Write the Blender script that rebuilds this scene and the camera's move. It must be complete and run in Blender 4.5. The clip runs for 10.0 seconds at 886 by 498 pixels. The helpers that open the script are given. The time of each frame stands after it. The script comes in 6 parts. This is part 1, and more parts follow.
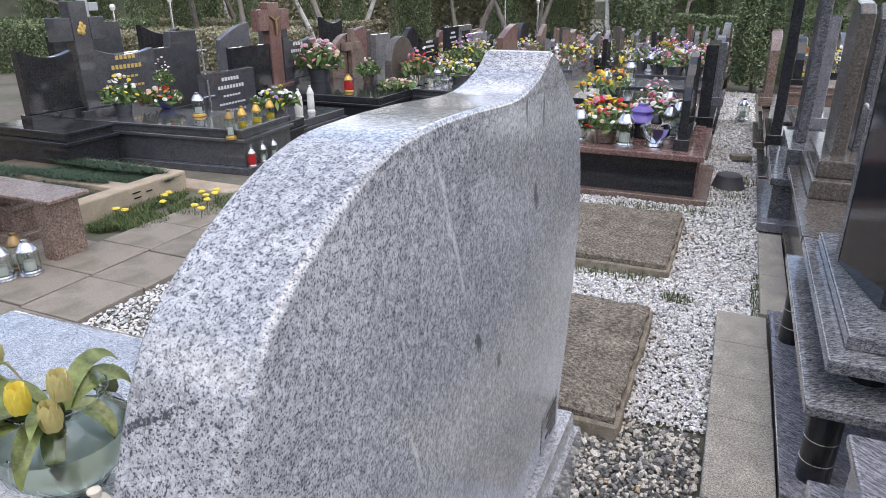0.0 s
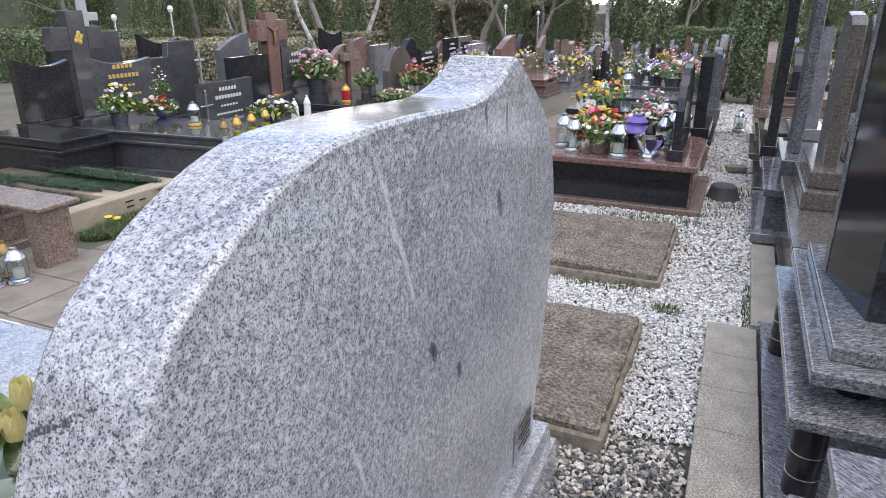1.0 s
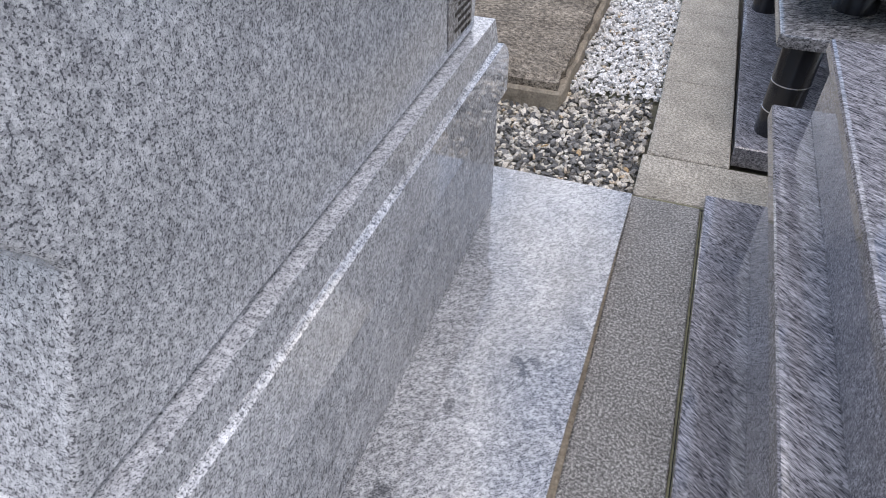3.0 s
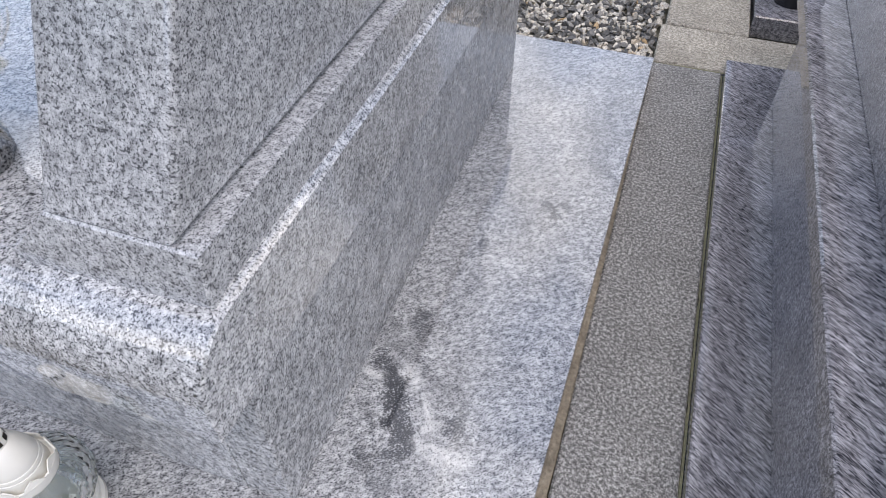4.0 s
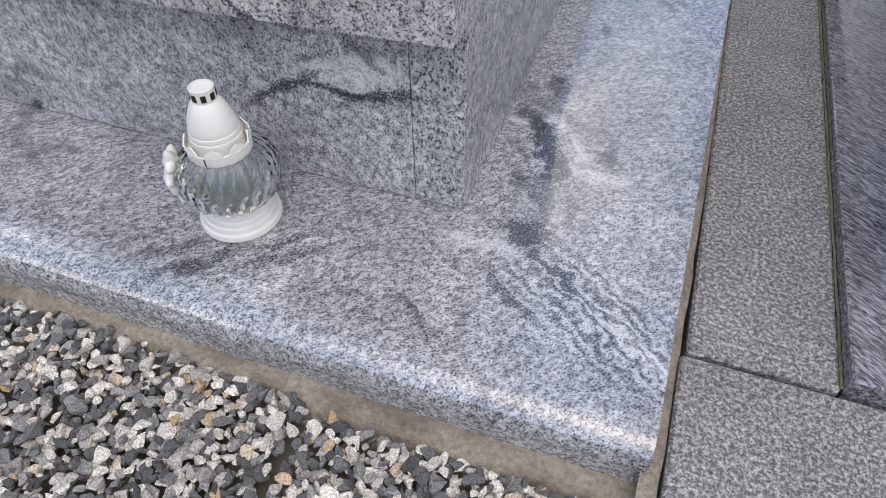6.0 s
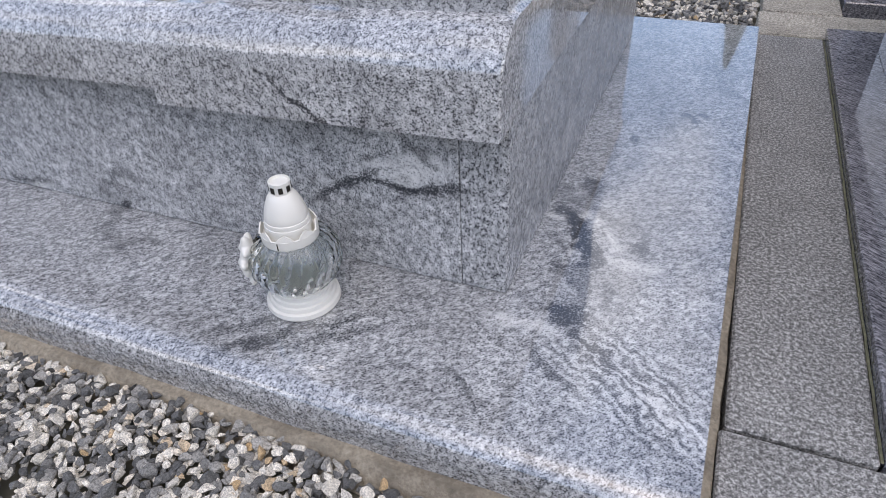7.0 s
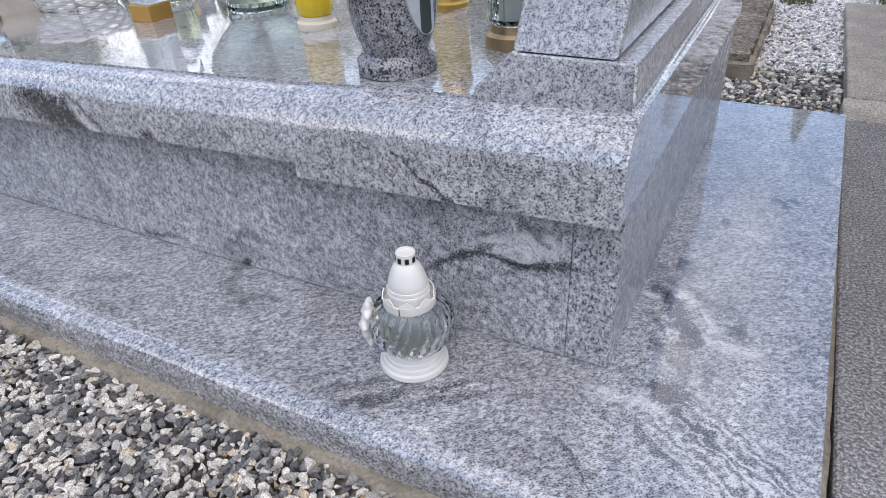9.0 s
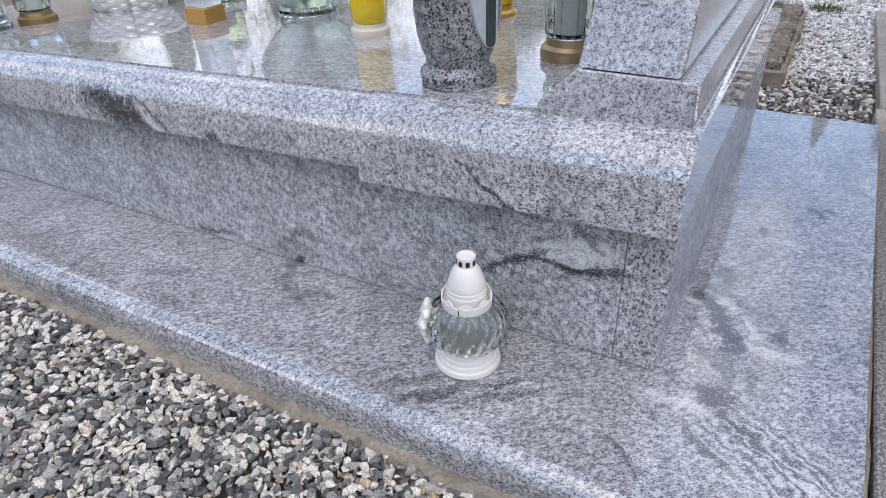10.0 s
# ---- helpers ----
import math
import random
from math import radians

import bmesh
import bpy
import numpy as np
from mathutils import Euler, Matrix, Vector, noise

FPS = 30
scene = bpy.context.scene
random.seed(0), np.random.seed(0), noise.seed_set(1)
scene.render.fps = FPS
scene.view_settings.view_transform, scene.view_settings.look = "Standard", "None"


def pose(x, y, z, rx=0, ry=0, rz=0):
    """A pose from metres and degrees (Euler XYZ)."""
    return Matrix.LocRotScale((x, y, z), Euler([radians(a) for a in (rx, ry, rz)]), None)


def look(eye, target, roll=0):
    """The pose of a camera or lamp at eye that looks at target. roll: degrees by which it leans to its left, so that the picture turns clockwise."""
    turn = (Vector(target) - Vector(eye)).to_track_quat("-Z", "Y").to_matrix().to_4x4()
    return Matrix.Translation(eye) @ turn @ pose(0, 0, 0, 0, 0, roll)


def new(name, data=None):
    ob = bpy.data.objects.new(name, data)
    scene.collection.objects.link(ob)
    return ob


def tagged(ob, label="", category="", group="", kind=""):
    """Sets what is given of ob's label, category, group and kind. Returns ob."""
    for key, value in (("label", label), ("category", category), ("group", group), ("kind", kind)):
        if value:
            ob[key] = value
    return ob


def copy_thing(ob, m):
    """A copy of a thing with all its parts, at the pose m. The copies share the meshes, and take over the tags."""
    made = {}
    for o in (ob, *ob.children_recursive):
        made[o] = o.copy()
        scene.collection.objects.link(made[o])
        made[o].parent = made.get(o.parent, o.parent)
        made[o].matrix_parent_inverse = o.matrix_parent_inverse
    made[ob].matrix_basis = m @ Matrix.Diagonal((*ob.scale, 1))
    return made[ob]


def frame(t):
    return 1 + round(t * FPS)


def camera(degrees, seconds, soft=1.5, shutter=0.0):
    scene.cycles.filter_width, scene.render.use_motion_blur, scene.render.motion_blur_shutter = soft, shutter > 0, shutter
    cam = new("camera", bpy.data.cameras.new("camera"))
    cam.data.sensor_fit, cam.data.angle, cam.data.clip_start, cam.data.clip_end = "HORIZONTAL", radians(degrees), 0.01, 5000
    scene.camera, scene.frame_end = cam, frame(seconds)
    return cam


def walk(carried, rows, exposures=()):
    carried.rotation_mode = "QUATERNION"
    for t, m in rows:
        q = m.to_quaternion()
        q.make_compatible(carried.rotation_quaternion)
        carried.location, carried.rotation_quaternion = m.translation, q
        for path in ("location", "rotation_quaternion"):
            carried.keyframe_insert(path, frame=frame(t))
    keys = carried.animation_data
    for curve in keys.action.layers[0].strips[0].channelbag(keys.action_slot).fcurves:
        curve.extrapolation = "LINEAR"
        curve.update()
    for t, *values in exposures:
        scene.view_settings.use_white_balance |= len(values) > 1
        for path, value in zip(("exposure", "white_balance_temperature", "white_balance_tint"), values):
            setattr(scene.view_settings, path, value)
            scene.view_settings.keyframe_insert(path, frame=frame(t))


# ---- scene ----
cam = camera(68.0, 10.0, 0.65)
PATH = [
    (0, (0.31, -0.342, 1.896), (-0.439, 1.361, 1.162), -0.3),
    (0.5, (0.328, -0.319, 1.919), (-0.43, 1.397, 1.226), -0.1),
    (1, (0.376, -0.295, 1.882), (-0.382, 1.417, 1.178), -0.1),
    (1.5, (0.402, -0.274, 1.797), (-0.332, 1.387, 0.96), 0.0),
    (2, (0.407, -0.228, 1.656), (-0.255, 1.315, 0.569), -0.0),
    (2.2, (0.412, -0.185, 1.593), (-0.211, 1.317, 0.429), 0.2),
    (3.3, (0.405, -0.142, 1.255), (-0.076, 1.24, -0.109), 0.5),
    (3.5, (0.381, -0.183, 1.226), (-0.075, 1.178, -0.166), 1.1),
    (4, (0.368, -0.324, 1.185), (-0.076, 0.967, -0.276), 0.1),
    (4.5, (0.309, -0.482, 1.087), (-0.106, 0.739, -0.442), 0.4),
    (5, (0.293, -0.594, 0.982), (-0.142, 0.6, -0.562), -0.8),
    (5.2, (0.271, -0.622, 0.956), (-0.154, 0.557, -0.603), -0.5),
    (6.3, (0.239, -0.782, 0.892), (-0.261, 0.544, -0.52), -1.1),
    (6.5, (0.246, -0.798, 0.898), (-0.293, 0.573, -0.455), -1.5),
    (7, (0.26, -0.856, 0.917), (-0.379, 0.598, -0.298), -2.9),
    (7.5, (0.262, -0.889, 0.915), (-0.45, 0.59, -0.228), -3.5),
    (8, (0.235, -0.905, 0.92), (-0.536, 0.583, -0.172), -3.8),
    (8.5, (0.211, -0.918, 0.949), (-0.595, 0.57, -0.116), -3.6),
    (9, (0.187, -0.946, 0.987), (-0.632, 0.538, -0.075), -2.9),
    (9.5, (0.172, -0.988, 1.019), (-0.65, 0.492, -0.045), -2.4),
    (10, (0.129, -1.023, 1.033), (-0.715, 0.439, -0.038), -2.2),
]
walk(cam, [(t, look(eye, target, roll)) for t, eye, target, roll in PATH], [(0.0, 0.47, 7450, 13), (2.0, 0.60, 7250, 13), (3.5, 0.56, 7500, 12), (5.0, 0.42, 7600, 12), (6.5, 0.25, 7400, 13), (10.0, 0.33, 7150, 13)])

# ---- world, sun and exposure ----
world = bpy.data.worlds.new("sky")
scene.world = world
world.use_nodes = True
wn, wl = world.node_tree.nodes, world.node_tree.links
sky = wn.new("ShaderNodeTexSky")
sky.sky_type, sky.sun_disc = "NISHITA", False
sky.ozone_density = 3.0
sky.sun_elevation, sky.sun_rotation = radians(70), radians(160)
wco = wn.new("ShaderNodeTexCoord")
wnoise = wn.new("ShaderNodeTexNoise")
wnoise.inputs["Scale"].default_value, wnoise.inputs["Detail"].default_value = 2.3, 6
wl.new(wco.outputs["Generated"], wnoise.inputs["Vector"])
wramp = wn.new("ShaderNodeValToRGB")
wramp.color_ramp.elements[0].position, wramp.color_ramp.elements[1].position = 0.50, 0.80
wl.new(wnoise.outputs["Fac"], wramp.inputs["Fac"])
wmix = wn.new("ShaderNodeMix")
wmix.data_type = "RGBA"
# pale haze towards the horizon
wsep = wn.new("ShaderNodeSeparateXYZ")
wl.new(wco.outputs["Generated"], wsep.inputs[0])
whaze = wn.new("ShaderNodeMapRange")
whaze.inputs["From Min"].default_value, whaze.inputs["From Max"].default_value = 0.30, 0.02
wl.new(wsep.outputs["Z"], whaze.inputs["Value"])
wmax = wn.new("ShaderNodeMath")
wmax.operation = "MAXIMUM"
wl.new(whaze.outputs["Result"], wmax.inputs[0])
wl.new(wramp.outputs["Color"], wmax.inputs[1])
wl.new(wmax.outputs[0], wmix.inputs["Factor"])
wl.new(sky.outputs["Color"], wmix.inputs["A"])
wmix.inputs["B"].default_value = (9.0, 9.3, 10.0, 1)
wbg = wn["Background"]
wl.new(wmix.outputs["Result"], wbg.inputs["Color"])
wbg.inputs["Strength"].default_value = 0.255

sun_data = bpy.data.lights.new("sun", "SUN")
sun_data.energy, sun_data.angle, sun_data.color = 0.9, radians(85), (1.0, 0.96, 0.91)
sun = new("sun", sun_data)
sun.matrix_world = look((4.5, -0.6, 7), (0, 0, 0))


# ---- materials ----
def nodes_of(name):
    m = bpy.data.materials.new(name)
    m.use_nodes = True
    nt = m.node_tree
    return m, nt.nodes, nt.links, nt.nodes["Principled BSDF"]


def ramp(ns, stops):
    r = ns.new("ShaderNodeValToRGB")
    e = r.color_ramp.elements
    while len(e) < len(stops):
        e.new(0.5)
    for el, (p, c) in zip(e, stops):
        el.position = p
        el.color = (*c, 1) if len(c) == 3 else c
    return r


def grey(v):
    return (v, v, v)


def coords(ns, ls, scale=(1, 1, 1), rot=(0, 0, 0)):
    tc, mp = ns.new("ShaderNodeTexCoord"), ns.new("ShaderNodeMapping")
    mp.vector_type = "TEXTURE"
    mp.inputs["Scale"].default_value = [1 / a for a in scale]
    mp.inputs["Rotation"].default_value = [radians(a) for a in rot]
    ls.new(tc.outputs["Object"], mp.inputs["Vector"])
    return mp.outputs["Vector"]


def noise_node(ns, ls, vec, scale, detail=3, rough=0.55, dist=0.0):
    n = ns.new("ShaderNodeTexNoise")
    n.inputs["Scale"].default_value, n.inputs["Detail"].default_value = scale, detail
    n.inputs["Roughness"].default_value, n.inputs["Distortion"].default_value = rough, dist
    ls.new(vec, n.inputs["Vector"])
    return n.outputs["Fac"]


def mixed(ns, ls, fac, a, b, how="MIX"):
    m = ns.new("ShaderNodeMix")
    m.data_type, m.blend_type = "RGBA", how
    for v, key in ((fac, "Factor"), (a, "A"), (b, "B")):
        if isinstance(v, (int, float)):
            m.inputs[key].default_value = v
        elif isinstance(v, tuple):
            m.inputs[key].default_value = (*v, 1)
        else:
            ls.new(v, m.inputs[key])
    return m.outputs["Result"]


def math_node(ns, ls, op, a, b=0.0, c=0.0):
    m = ns.new("ShaderNodeMath")
    m.operation = op
    for k, v in enumerate((a, b, c)):
        if isinstance(v, (int, float)):
            m.inputs[k].default_value = v
        else:
            ls.new(v, m.inputs[k])
    return m.outputs[0]


def bump(ns, ls, bsdf, height, strength, dist):
    b = ns.new("ShaderNodeBump")
    b.inputs["Strength"].default_value, b.inputs["Distance"].default_value = strength, dist
    ls.new(height, b.inputs["Height"])
    ls.new(b.outputs["Normal"], bsdf.inputs["Normal"])


def granite(name, light, mid, dark, grain=190, rough=0.12, stretch=(1, 1, 1), rot=(0, 0, 0), fleck=0.40, cloud=0.25, veins=None, relief=0.0, spec=0.5, coat=0.0, marks=(), bands=None, streaks=None, warp_by=0.04, coat_ior=1.5, clot=0.16, coat_rough=0.03):
    """Speckled stone: pale feldspar, grey quartz, dark flecks, soft clouds, dark veins, and single marks of their own shape."""
    m, ns, ls, bs = nodes_of(name)
    v = coords(ns, ls, stretch, rot)
    vw = coords(ns, ls)
    n1 = noise_node(ns, ls, v, grain, 2, 0.6)
    n2 = noise_node(ns, ls, v, grain * 0.36, 7, 0.78, 0.3)
    n3 = noise_node(ns, ls, v, grain * 1.7, 2, 0.6)
    clouds = noise_node(ns, ls, vw, 7, 4, 0.6, 0.6)
    mottle = noise_node(ns, ls, v, 62, 3, 0.6)
    half = tuple(0.55 * a + 0.45 * b for a, b in zip(mid, dark))
    col = mixed(ns, ls, ramp_of(ns, ls, n2, 0.47, 0.60), mid, light)
    col = mixed(ns, ls, ramp_of(ns, ls, n2, 0.49, 0.39), col, half)
    col = mixed(ns, ls, math_node(ns, ls, "MULTIPLY", ramp_of(ns, ls, n3, 0.48, 0.36), 0.8), col, half)
    gathered = math_node(ns, ls, "ADD", n1, math_node(ns, ls, "MULTIPLY", math_node(ns, ls, "SUBTRACT", n2, 0.5), 0.45))
    flecks = ramp_of(ns, ls, gathered, fleck + 0.03, fleck - 0.05)
    col = mixed(ns, ls, math_node(ns, ls, "MULTIPLY", flecks, 0.95), col, dark)
    grey_clots = ns.new("ShaderNodeMapRange")
    grey_clots.inputs["From Min"].default_value, grey_clots.inputs["From Max"].default_value = 0.36, 0.64
    grey_clots.inputs["To Min"].default_value, grey_clots.inputs["To Max"].default_value = 1 - clot, 1 + clot * 0.55
    ls.new(mottle, grey_clots.inputs["Value"])
    col = mixed(ns, ls, 1.0, col, grey_clots.outputs["Result"], "MULTIPLY")
    tone = ns.new("ShaderNodeMapRange")
    tone.inputs["From Min"].default_value, tone.inputs["From Max"].default_value = 0.3, 0.7
    tone.inputs["To Min"].default_value, tone.inputs["To Max"].default_value = 1 - cloud, 1 + cloud * 0.35
    ls.new(clouds, tone.inputs["Value"])
    col = mixed(ns, ls, 1.0, col, tone.outputs["Result"], "MULTIPLY")
    if veins:
        vs, vrot, amount = veins
        vv = coords(ns, ls, (1, 1, 1), vrot)
        w = ns.new("ShaderNodeTexWave")
        w.inputs["Scale"].default_value, w.inputs["Distortion"].default_value = vs, 9
        w.inputs["Detail"].default_value, w.inputs["Detail Scale"].default_value, w.inputs["Detail Roughness"].default_value = 4, 1.6, 0.6
        ls.new(vv, w.inputs["Vector"])
        thin = ramp_of(ns, ls, w.outputs["Fac"], 0.10, 0.0)
        where = ramp_of(ns, ls, noise_node(ns, ls, vw, 3.1, 2), 0.52, 0.66)
        fac = math_node(ns, ls, "MULTIPLY", math_node(ns, ls, "MULTIPLY", thin, where), amount)
        fac = math_node(ns, ls, "MULTIPLY", fac, ramp_of(ns, ls, n1, 0.72, 0.40))
        col = mixed(ns, ls, fac, col, dark)
    if marks:
        sep, warp = ns.new("ShaderNodeSeparateXYZ"), ns.new("ShaderNodeTexNoise")
        warp.inputs["Scale"].default_value, warp.inputs["Detail"].default_value = 38, 5
        ls.new(vw, warp.inputs["Vector"])
        wsep = ns.new("ShaderNodeSeparateXYZ")
        ls.new(warp.outputs["Color"], wsep.inputs[0])
        ls.new(vw, sep.inputs[0])
        drift = ns.new("ShaderNodeTexNoise")
        drift.inputs["Scale"].default_value, drift.inputs["Detail"].default_value = 11, 3
        ls.new(vw, drift.inputs["Vector"])
        dsep = ns.new("ShaderNodeSeparateXYZ")
        ls.new(drift.outputs["Color"], dsep.inputs[0])
        co = {}
        for k in "XYZ":
            near = math_node(ns, ls, "MULTIPLY", math_node(ns, ls, "SUBTRACT", wsep.outputs[k], 0.5), warp_by)
            wide = math_node(ns, ls, "MULTIPLY", math_node(ns, ls, "SUBTRACT", dsep.outputs[k], 0.5), warp_by * 1.5)
            co[k] = math_node(ns, ls, "ADD", sep.outputs[k], math_node(ns, ls, "ADD", near, wide))
        grainy = ramp_of(ns, ls, n1, 0.68, 0.40)
        crumbs = noise_node(ns, ls, vw, 85, 4, 0.7)
        broken = ramp_of(ns, ls, crumbs, 0.34, 0.52)
        rag = math_node(ns, ls, "ADD", math_node(ns, ls, "MULTIPLY", math_node(ns, ls, "SUBTRACT", crumbs, 0.5), 5.5), math_node(ns, ls, "MULTIPLY", math_node(ns, ls, "SUBTRACT", n1, 0.5), 3.2))
        for axes, u0, v0, hl, hw, ang, kind in marks:
            c, sn = math.cos(radians(ang)), math.sin(radians(ang))
            du, dv = math_node(ns, ls, "SUBTRACT", co[axes[0]], u0), math_node(ns, ls, "SUBTRACT", co[axes[1]], v0)
            p = math_node(ns, ls, "ADD", math_node(ns, ls, "MULTIPLY", du, c / hl), math_node(ns, ls, "MULTIPLY", dv, sn / hl))
            q = math_node(ns, ls, "ADD", math_node(ns, ls, "MULTIPLY", du, -sn / hw), math_node(ns, ls, "MULTIPLY", dv, c / hw))
            r = math_node(ns, ls, "ADD", math_node(ns, ls, "MULTIPLY", p, p), math_node(ns, ls, "MULTIPLY", q, q))
            f = ramp_of(ns, ls, math_node(ns, ls, "ADD", r, rag), 1.7, 0.35)
            if kind > 0:
                col = mixed(ns, ls, math_node(ns, ls, "MULTIPLY", math_node(ns, ls, "MULTIPLY", f, kind), math_node(ns, ls, "MULTIPLY", broken, ramp_of(ns, ls, n1, 0.34, 0.44))), col, (0.76, 0.75, 0.73))
            else:
                col = mixed(ns, ls, math_node(ns, ls, "MULTIPLY", math_node(ns, ls, "MULTIPLY", math_node(ns, ls, "MULTIPLY", f, -kind), math_node(ns, ls, "ADD", math_node(ns, ls, "MULTIPLY", broken, 0.6), 0.4)), math_node(ns, ls, "ADD", math_node(ns, ls, "MULTIPLY", grainy, 0.65), 0.35)), col, dark)
    if bands:
        # fine parallel bands inside a long patch
        (u0, v0, hl, hw, ang, per) = bands
        c, sn = math.cos(radians(ang)), math.sin(radians(ang))
        du, dv = math_node(ns, ls, "SUBTRACT", co["X"], u0), math_node(ns, ls, "SUBTRACT", co["Y"], v0)
        p = math_node(ns, ls, "ADD", math_node(ns, ls, "MULTIPLY", du, c), math_node(ns, ls, "MULTIPLY", dv, sn))
        q = math_node(ns, ls, "ADD", math_node(ns, ls, "MULTIPLY", du, -sn), math_node(ns, ls, "MULTIPLY", dv, c))
        q2 = math_node(ns, ls, "ADD", q, math_node(ns, ls, "ADD", math_node(ns, ls, "MULTIPLY", math_node(ns, ls, "MULTIPLY", p, p), 0.9), math_node(ns, ls, "MULTIPLY", math_node(ns, ls, "SUBTRACT", noise_node(ns, ls, vw, 16, 3, 0.6), 0.5), 0.045)))
        e = math_node(ns, ls, "ADD", math_node(ns, ls, "POWER", math_node(ns, ls, "ABSOLUTE", math_node(ns, ls, "DIVIDE", p, hl)), 2.0), math_node(ns, ls, "POWER", math_node(ns, ls, "ABSOLUTE", math_node(ns, ls, "DIVIDE", q2, hw)), 2.0))
        patch = ramp_of(ns, ls, e, 1.3, 0.4)
        wave = math_node(ns, ls, "SINE", math_node(ns, ls, "MULTIPLY", q2, 6.283 / per))
        dk = math_node(ns, ls, "MULTIPLY", math_node(ns, ls, "MULTIPLY", ramp_of(ns, ls, wave, 0.05, 0.8), patch), math_node(ns, ls, "ADD", math_node(ns, ls, "MULTIPLY", broken, 0.6), 0.3))
        col = mixed(ns, ls, math_node(ns, ls, "MULTIPLY", dk, ramp_of(ns, ls, n1, 0.70, 0.42)), col, dark)
        lt = math_node(ns, ls, "MULTIPLY", math_node(ns, ls, "MULTIPLY", ramp_of(ns, ls, wave, -0.1, -0.9), patch), 0.6)
        col = mixed(ns, ls, math_node(ns, ls, "MULTIPLY", lt, ramp_of(ns, ls, n1, 0.38, 0.5)), col, light)
    if streaks:
        srot, amount = streaks
        sv = noise_node(ns, ls, coords(ns, ls, (1, 4.5, 1) if len(srot) == 3 else (1, 1, 1), srot), 14, 5, 0.7, 0.4)
        f = math_node(ns, ls, "MULTIPLY", ramp_of(ns, ls, sv, 0.45, 0.30), amount)
        col = mixed(ns, ls, math_node(ns, ls, "MULTIPLY", f, ramp_of(ns, ls, n1, 0.70, 0.40)), col, dark)
    ls.new(col, bs.inputs["Base Color"])
    rr = ns.new("ShaderNodeMapRange")
    rr.inputs["To Min"].default_value, rr.inputs["To Max"].default_value = rough * 0.7, rough * 1.5
    ls.new(noise_node(ns, ls, vw, 23, 4, 0.7), rr.inputs["Value"])
    ls.new(rr.outputs["Result"], bs.inputs["Roughness"])
    bs.inputs["Specular IOR Level"].default_value = spec
    bs.inputs["Coat Weight"].default_value, bs.inputs["Coat Roughness"].default_value = coat, coat_rough
    bs.inputs["Coat IOR"].default_value = coat_ior
    if relief:
        bump(ns, ls, bs, n1, 0.5, relief)
    return m


def ramp_of(ns, ls, value, lo, hi):
    """0 at lo and 1 at hi (lo may be the larger)."""
    r = ns.new("ShaderNodeMapRange")
    r.clamp = True
    r.inputs["From Min"].default_value, r.inputs["From Max"].default_value = lo, hi
    ls.new(value, r.inputs["Value"])
    return r.outputs["Result"]


def rough_mat(name, a, b, scale=40, rough=0.85, relief=0.002, big=3.0, third=None, spread=0.0):
    """Concrete, soil, wood and the like: two tones at two scales, with relief; spread: change from piece to piece."""
    m, ns, ls, bs = nodes_of(name)
    v = coords(ns, ls)
    fine, coarse = noise_node(ns, ls, v, scale, 5, 0.7), noise_node(ns, ls, v, big, 4, 0.6, 0.4)
    col = mixed(ns, ls, ramp_of(ns, ls, fine, 0.3, 0.7), a, b)
    col = mixed(ns, ls, ramp_of(ns, ls, coarse, 0.45, 0.75), col, third or tuple(0.6 * c for c in a))
    if spread:
        info = ns.new("ShaderNodeObjectInfo")
        tone = ns.new("ShaderNodeMapRange")
        tone.inputs["To Min"].default_value, tone.inputs["To Max"].default_value = 1 - spread, 1 + spread
        ls.new(info.outputs["Random"], tone.inputs["Value"])
        col = mixed(ns, ls, 1.0, col, tone.outputs["Result"], "MULTIPLY")
    ls.new(col, bs.inputs["Base Color"])
    bs.inputs["Roughness"].default_value = rough
    bump(ns, ls, bs, fine, 0.6, relief)
    return m


def plain(name, c, rough=0.5, metal=0.0, grain=60.0, vary=0.12):
    m, ns, ls, bs = nodes_of(name)
    n = noise_node(ns, ls, coords(ns, ls), grain, 3)
    ls.new(mixed(ns, ls, n, tuple(x * (1 - vary) for x in c), tuple(min(1, x * (1 + vary)) for x in c)), bs.inputs["Base Color"])
    bs.inputs["Roughness"].default_value, bs.inputs["Metallic"].default_value = rough, metal
    return m


def glass(name, c, rough=0.03):
    m, ns, ls, bs = nodes_of(name)
    bs.inputs["Base Color"].default_value = (*c, 1)
    bs.inputs["Roughness"].default_value, bs.inputs["IOR"].default_value = rough, 1.45
    bs.inputs["Transmission Weight"].default_value = 1.0
    return m


def islands(name, stops, rough=0.8, grain=120, relief=0.001):
    """Loose pieces, each with its own tone."""
    m, ns, ls, bs = nodes_of(name)
    geo = ns.new("ShaderNodeNewGeometry")
    r = ramp(ns, stops)
    ls.new(geo.outputs["Random Per Island"], r.inputs["Fac"])
    n = noise_node(ns, ls, coords(ns, ls), grain, 4, 0.7)
    t = ns.new("ShaderNodeMapRange")
    t.inputs["From Min"].default_value, t.inputs["From Max"].default_value = 0.33, 0.66
    t.inputs["To Min"].default_value, t.inputs["To Max"].default_value = 0.42, 1.5
    ls.new(n, t.inputs["Value"])
    ls.new(mixed(ns, ls, 1.0, r.outputs["Color"], t.outputs["Result"], "MULTIPLY"), bs.inputs["Base Color"])
    bs.inputs["Roughness"].default_value = rough
    bump(ns, ls, bs, n, 0.5, relief)
    return m


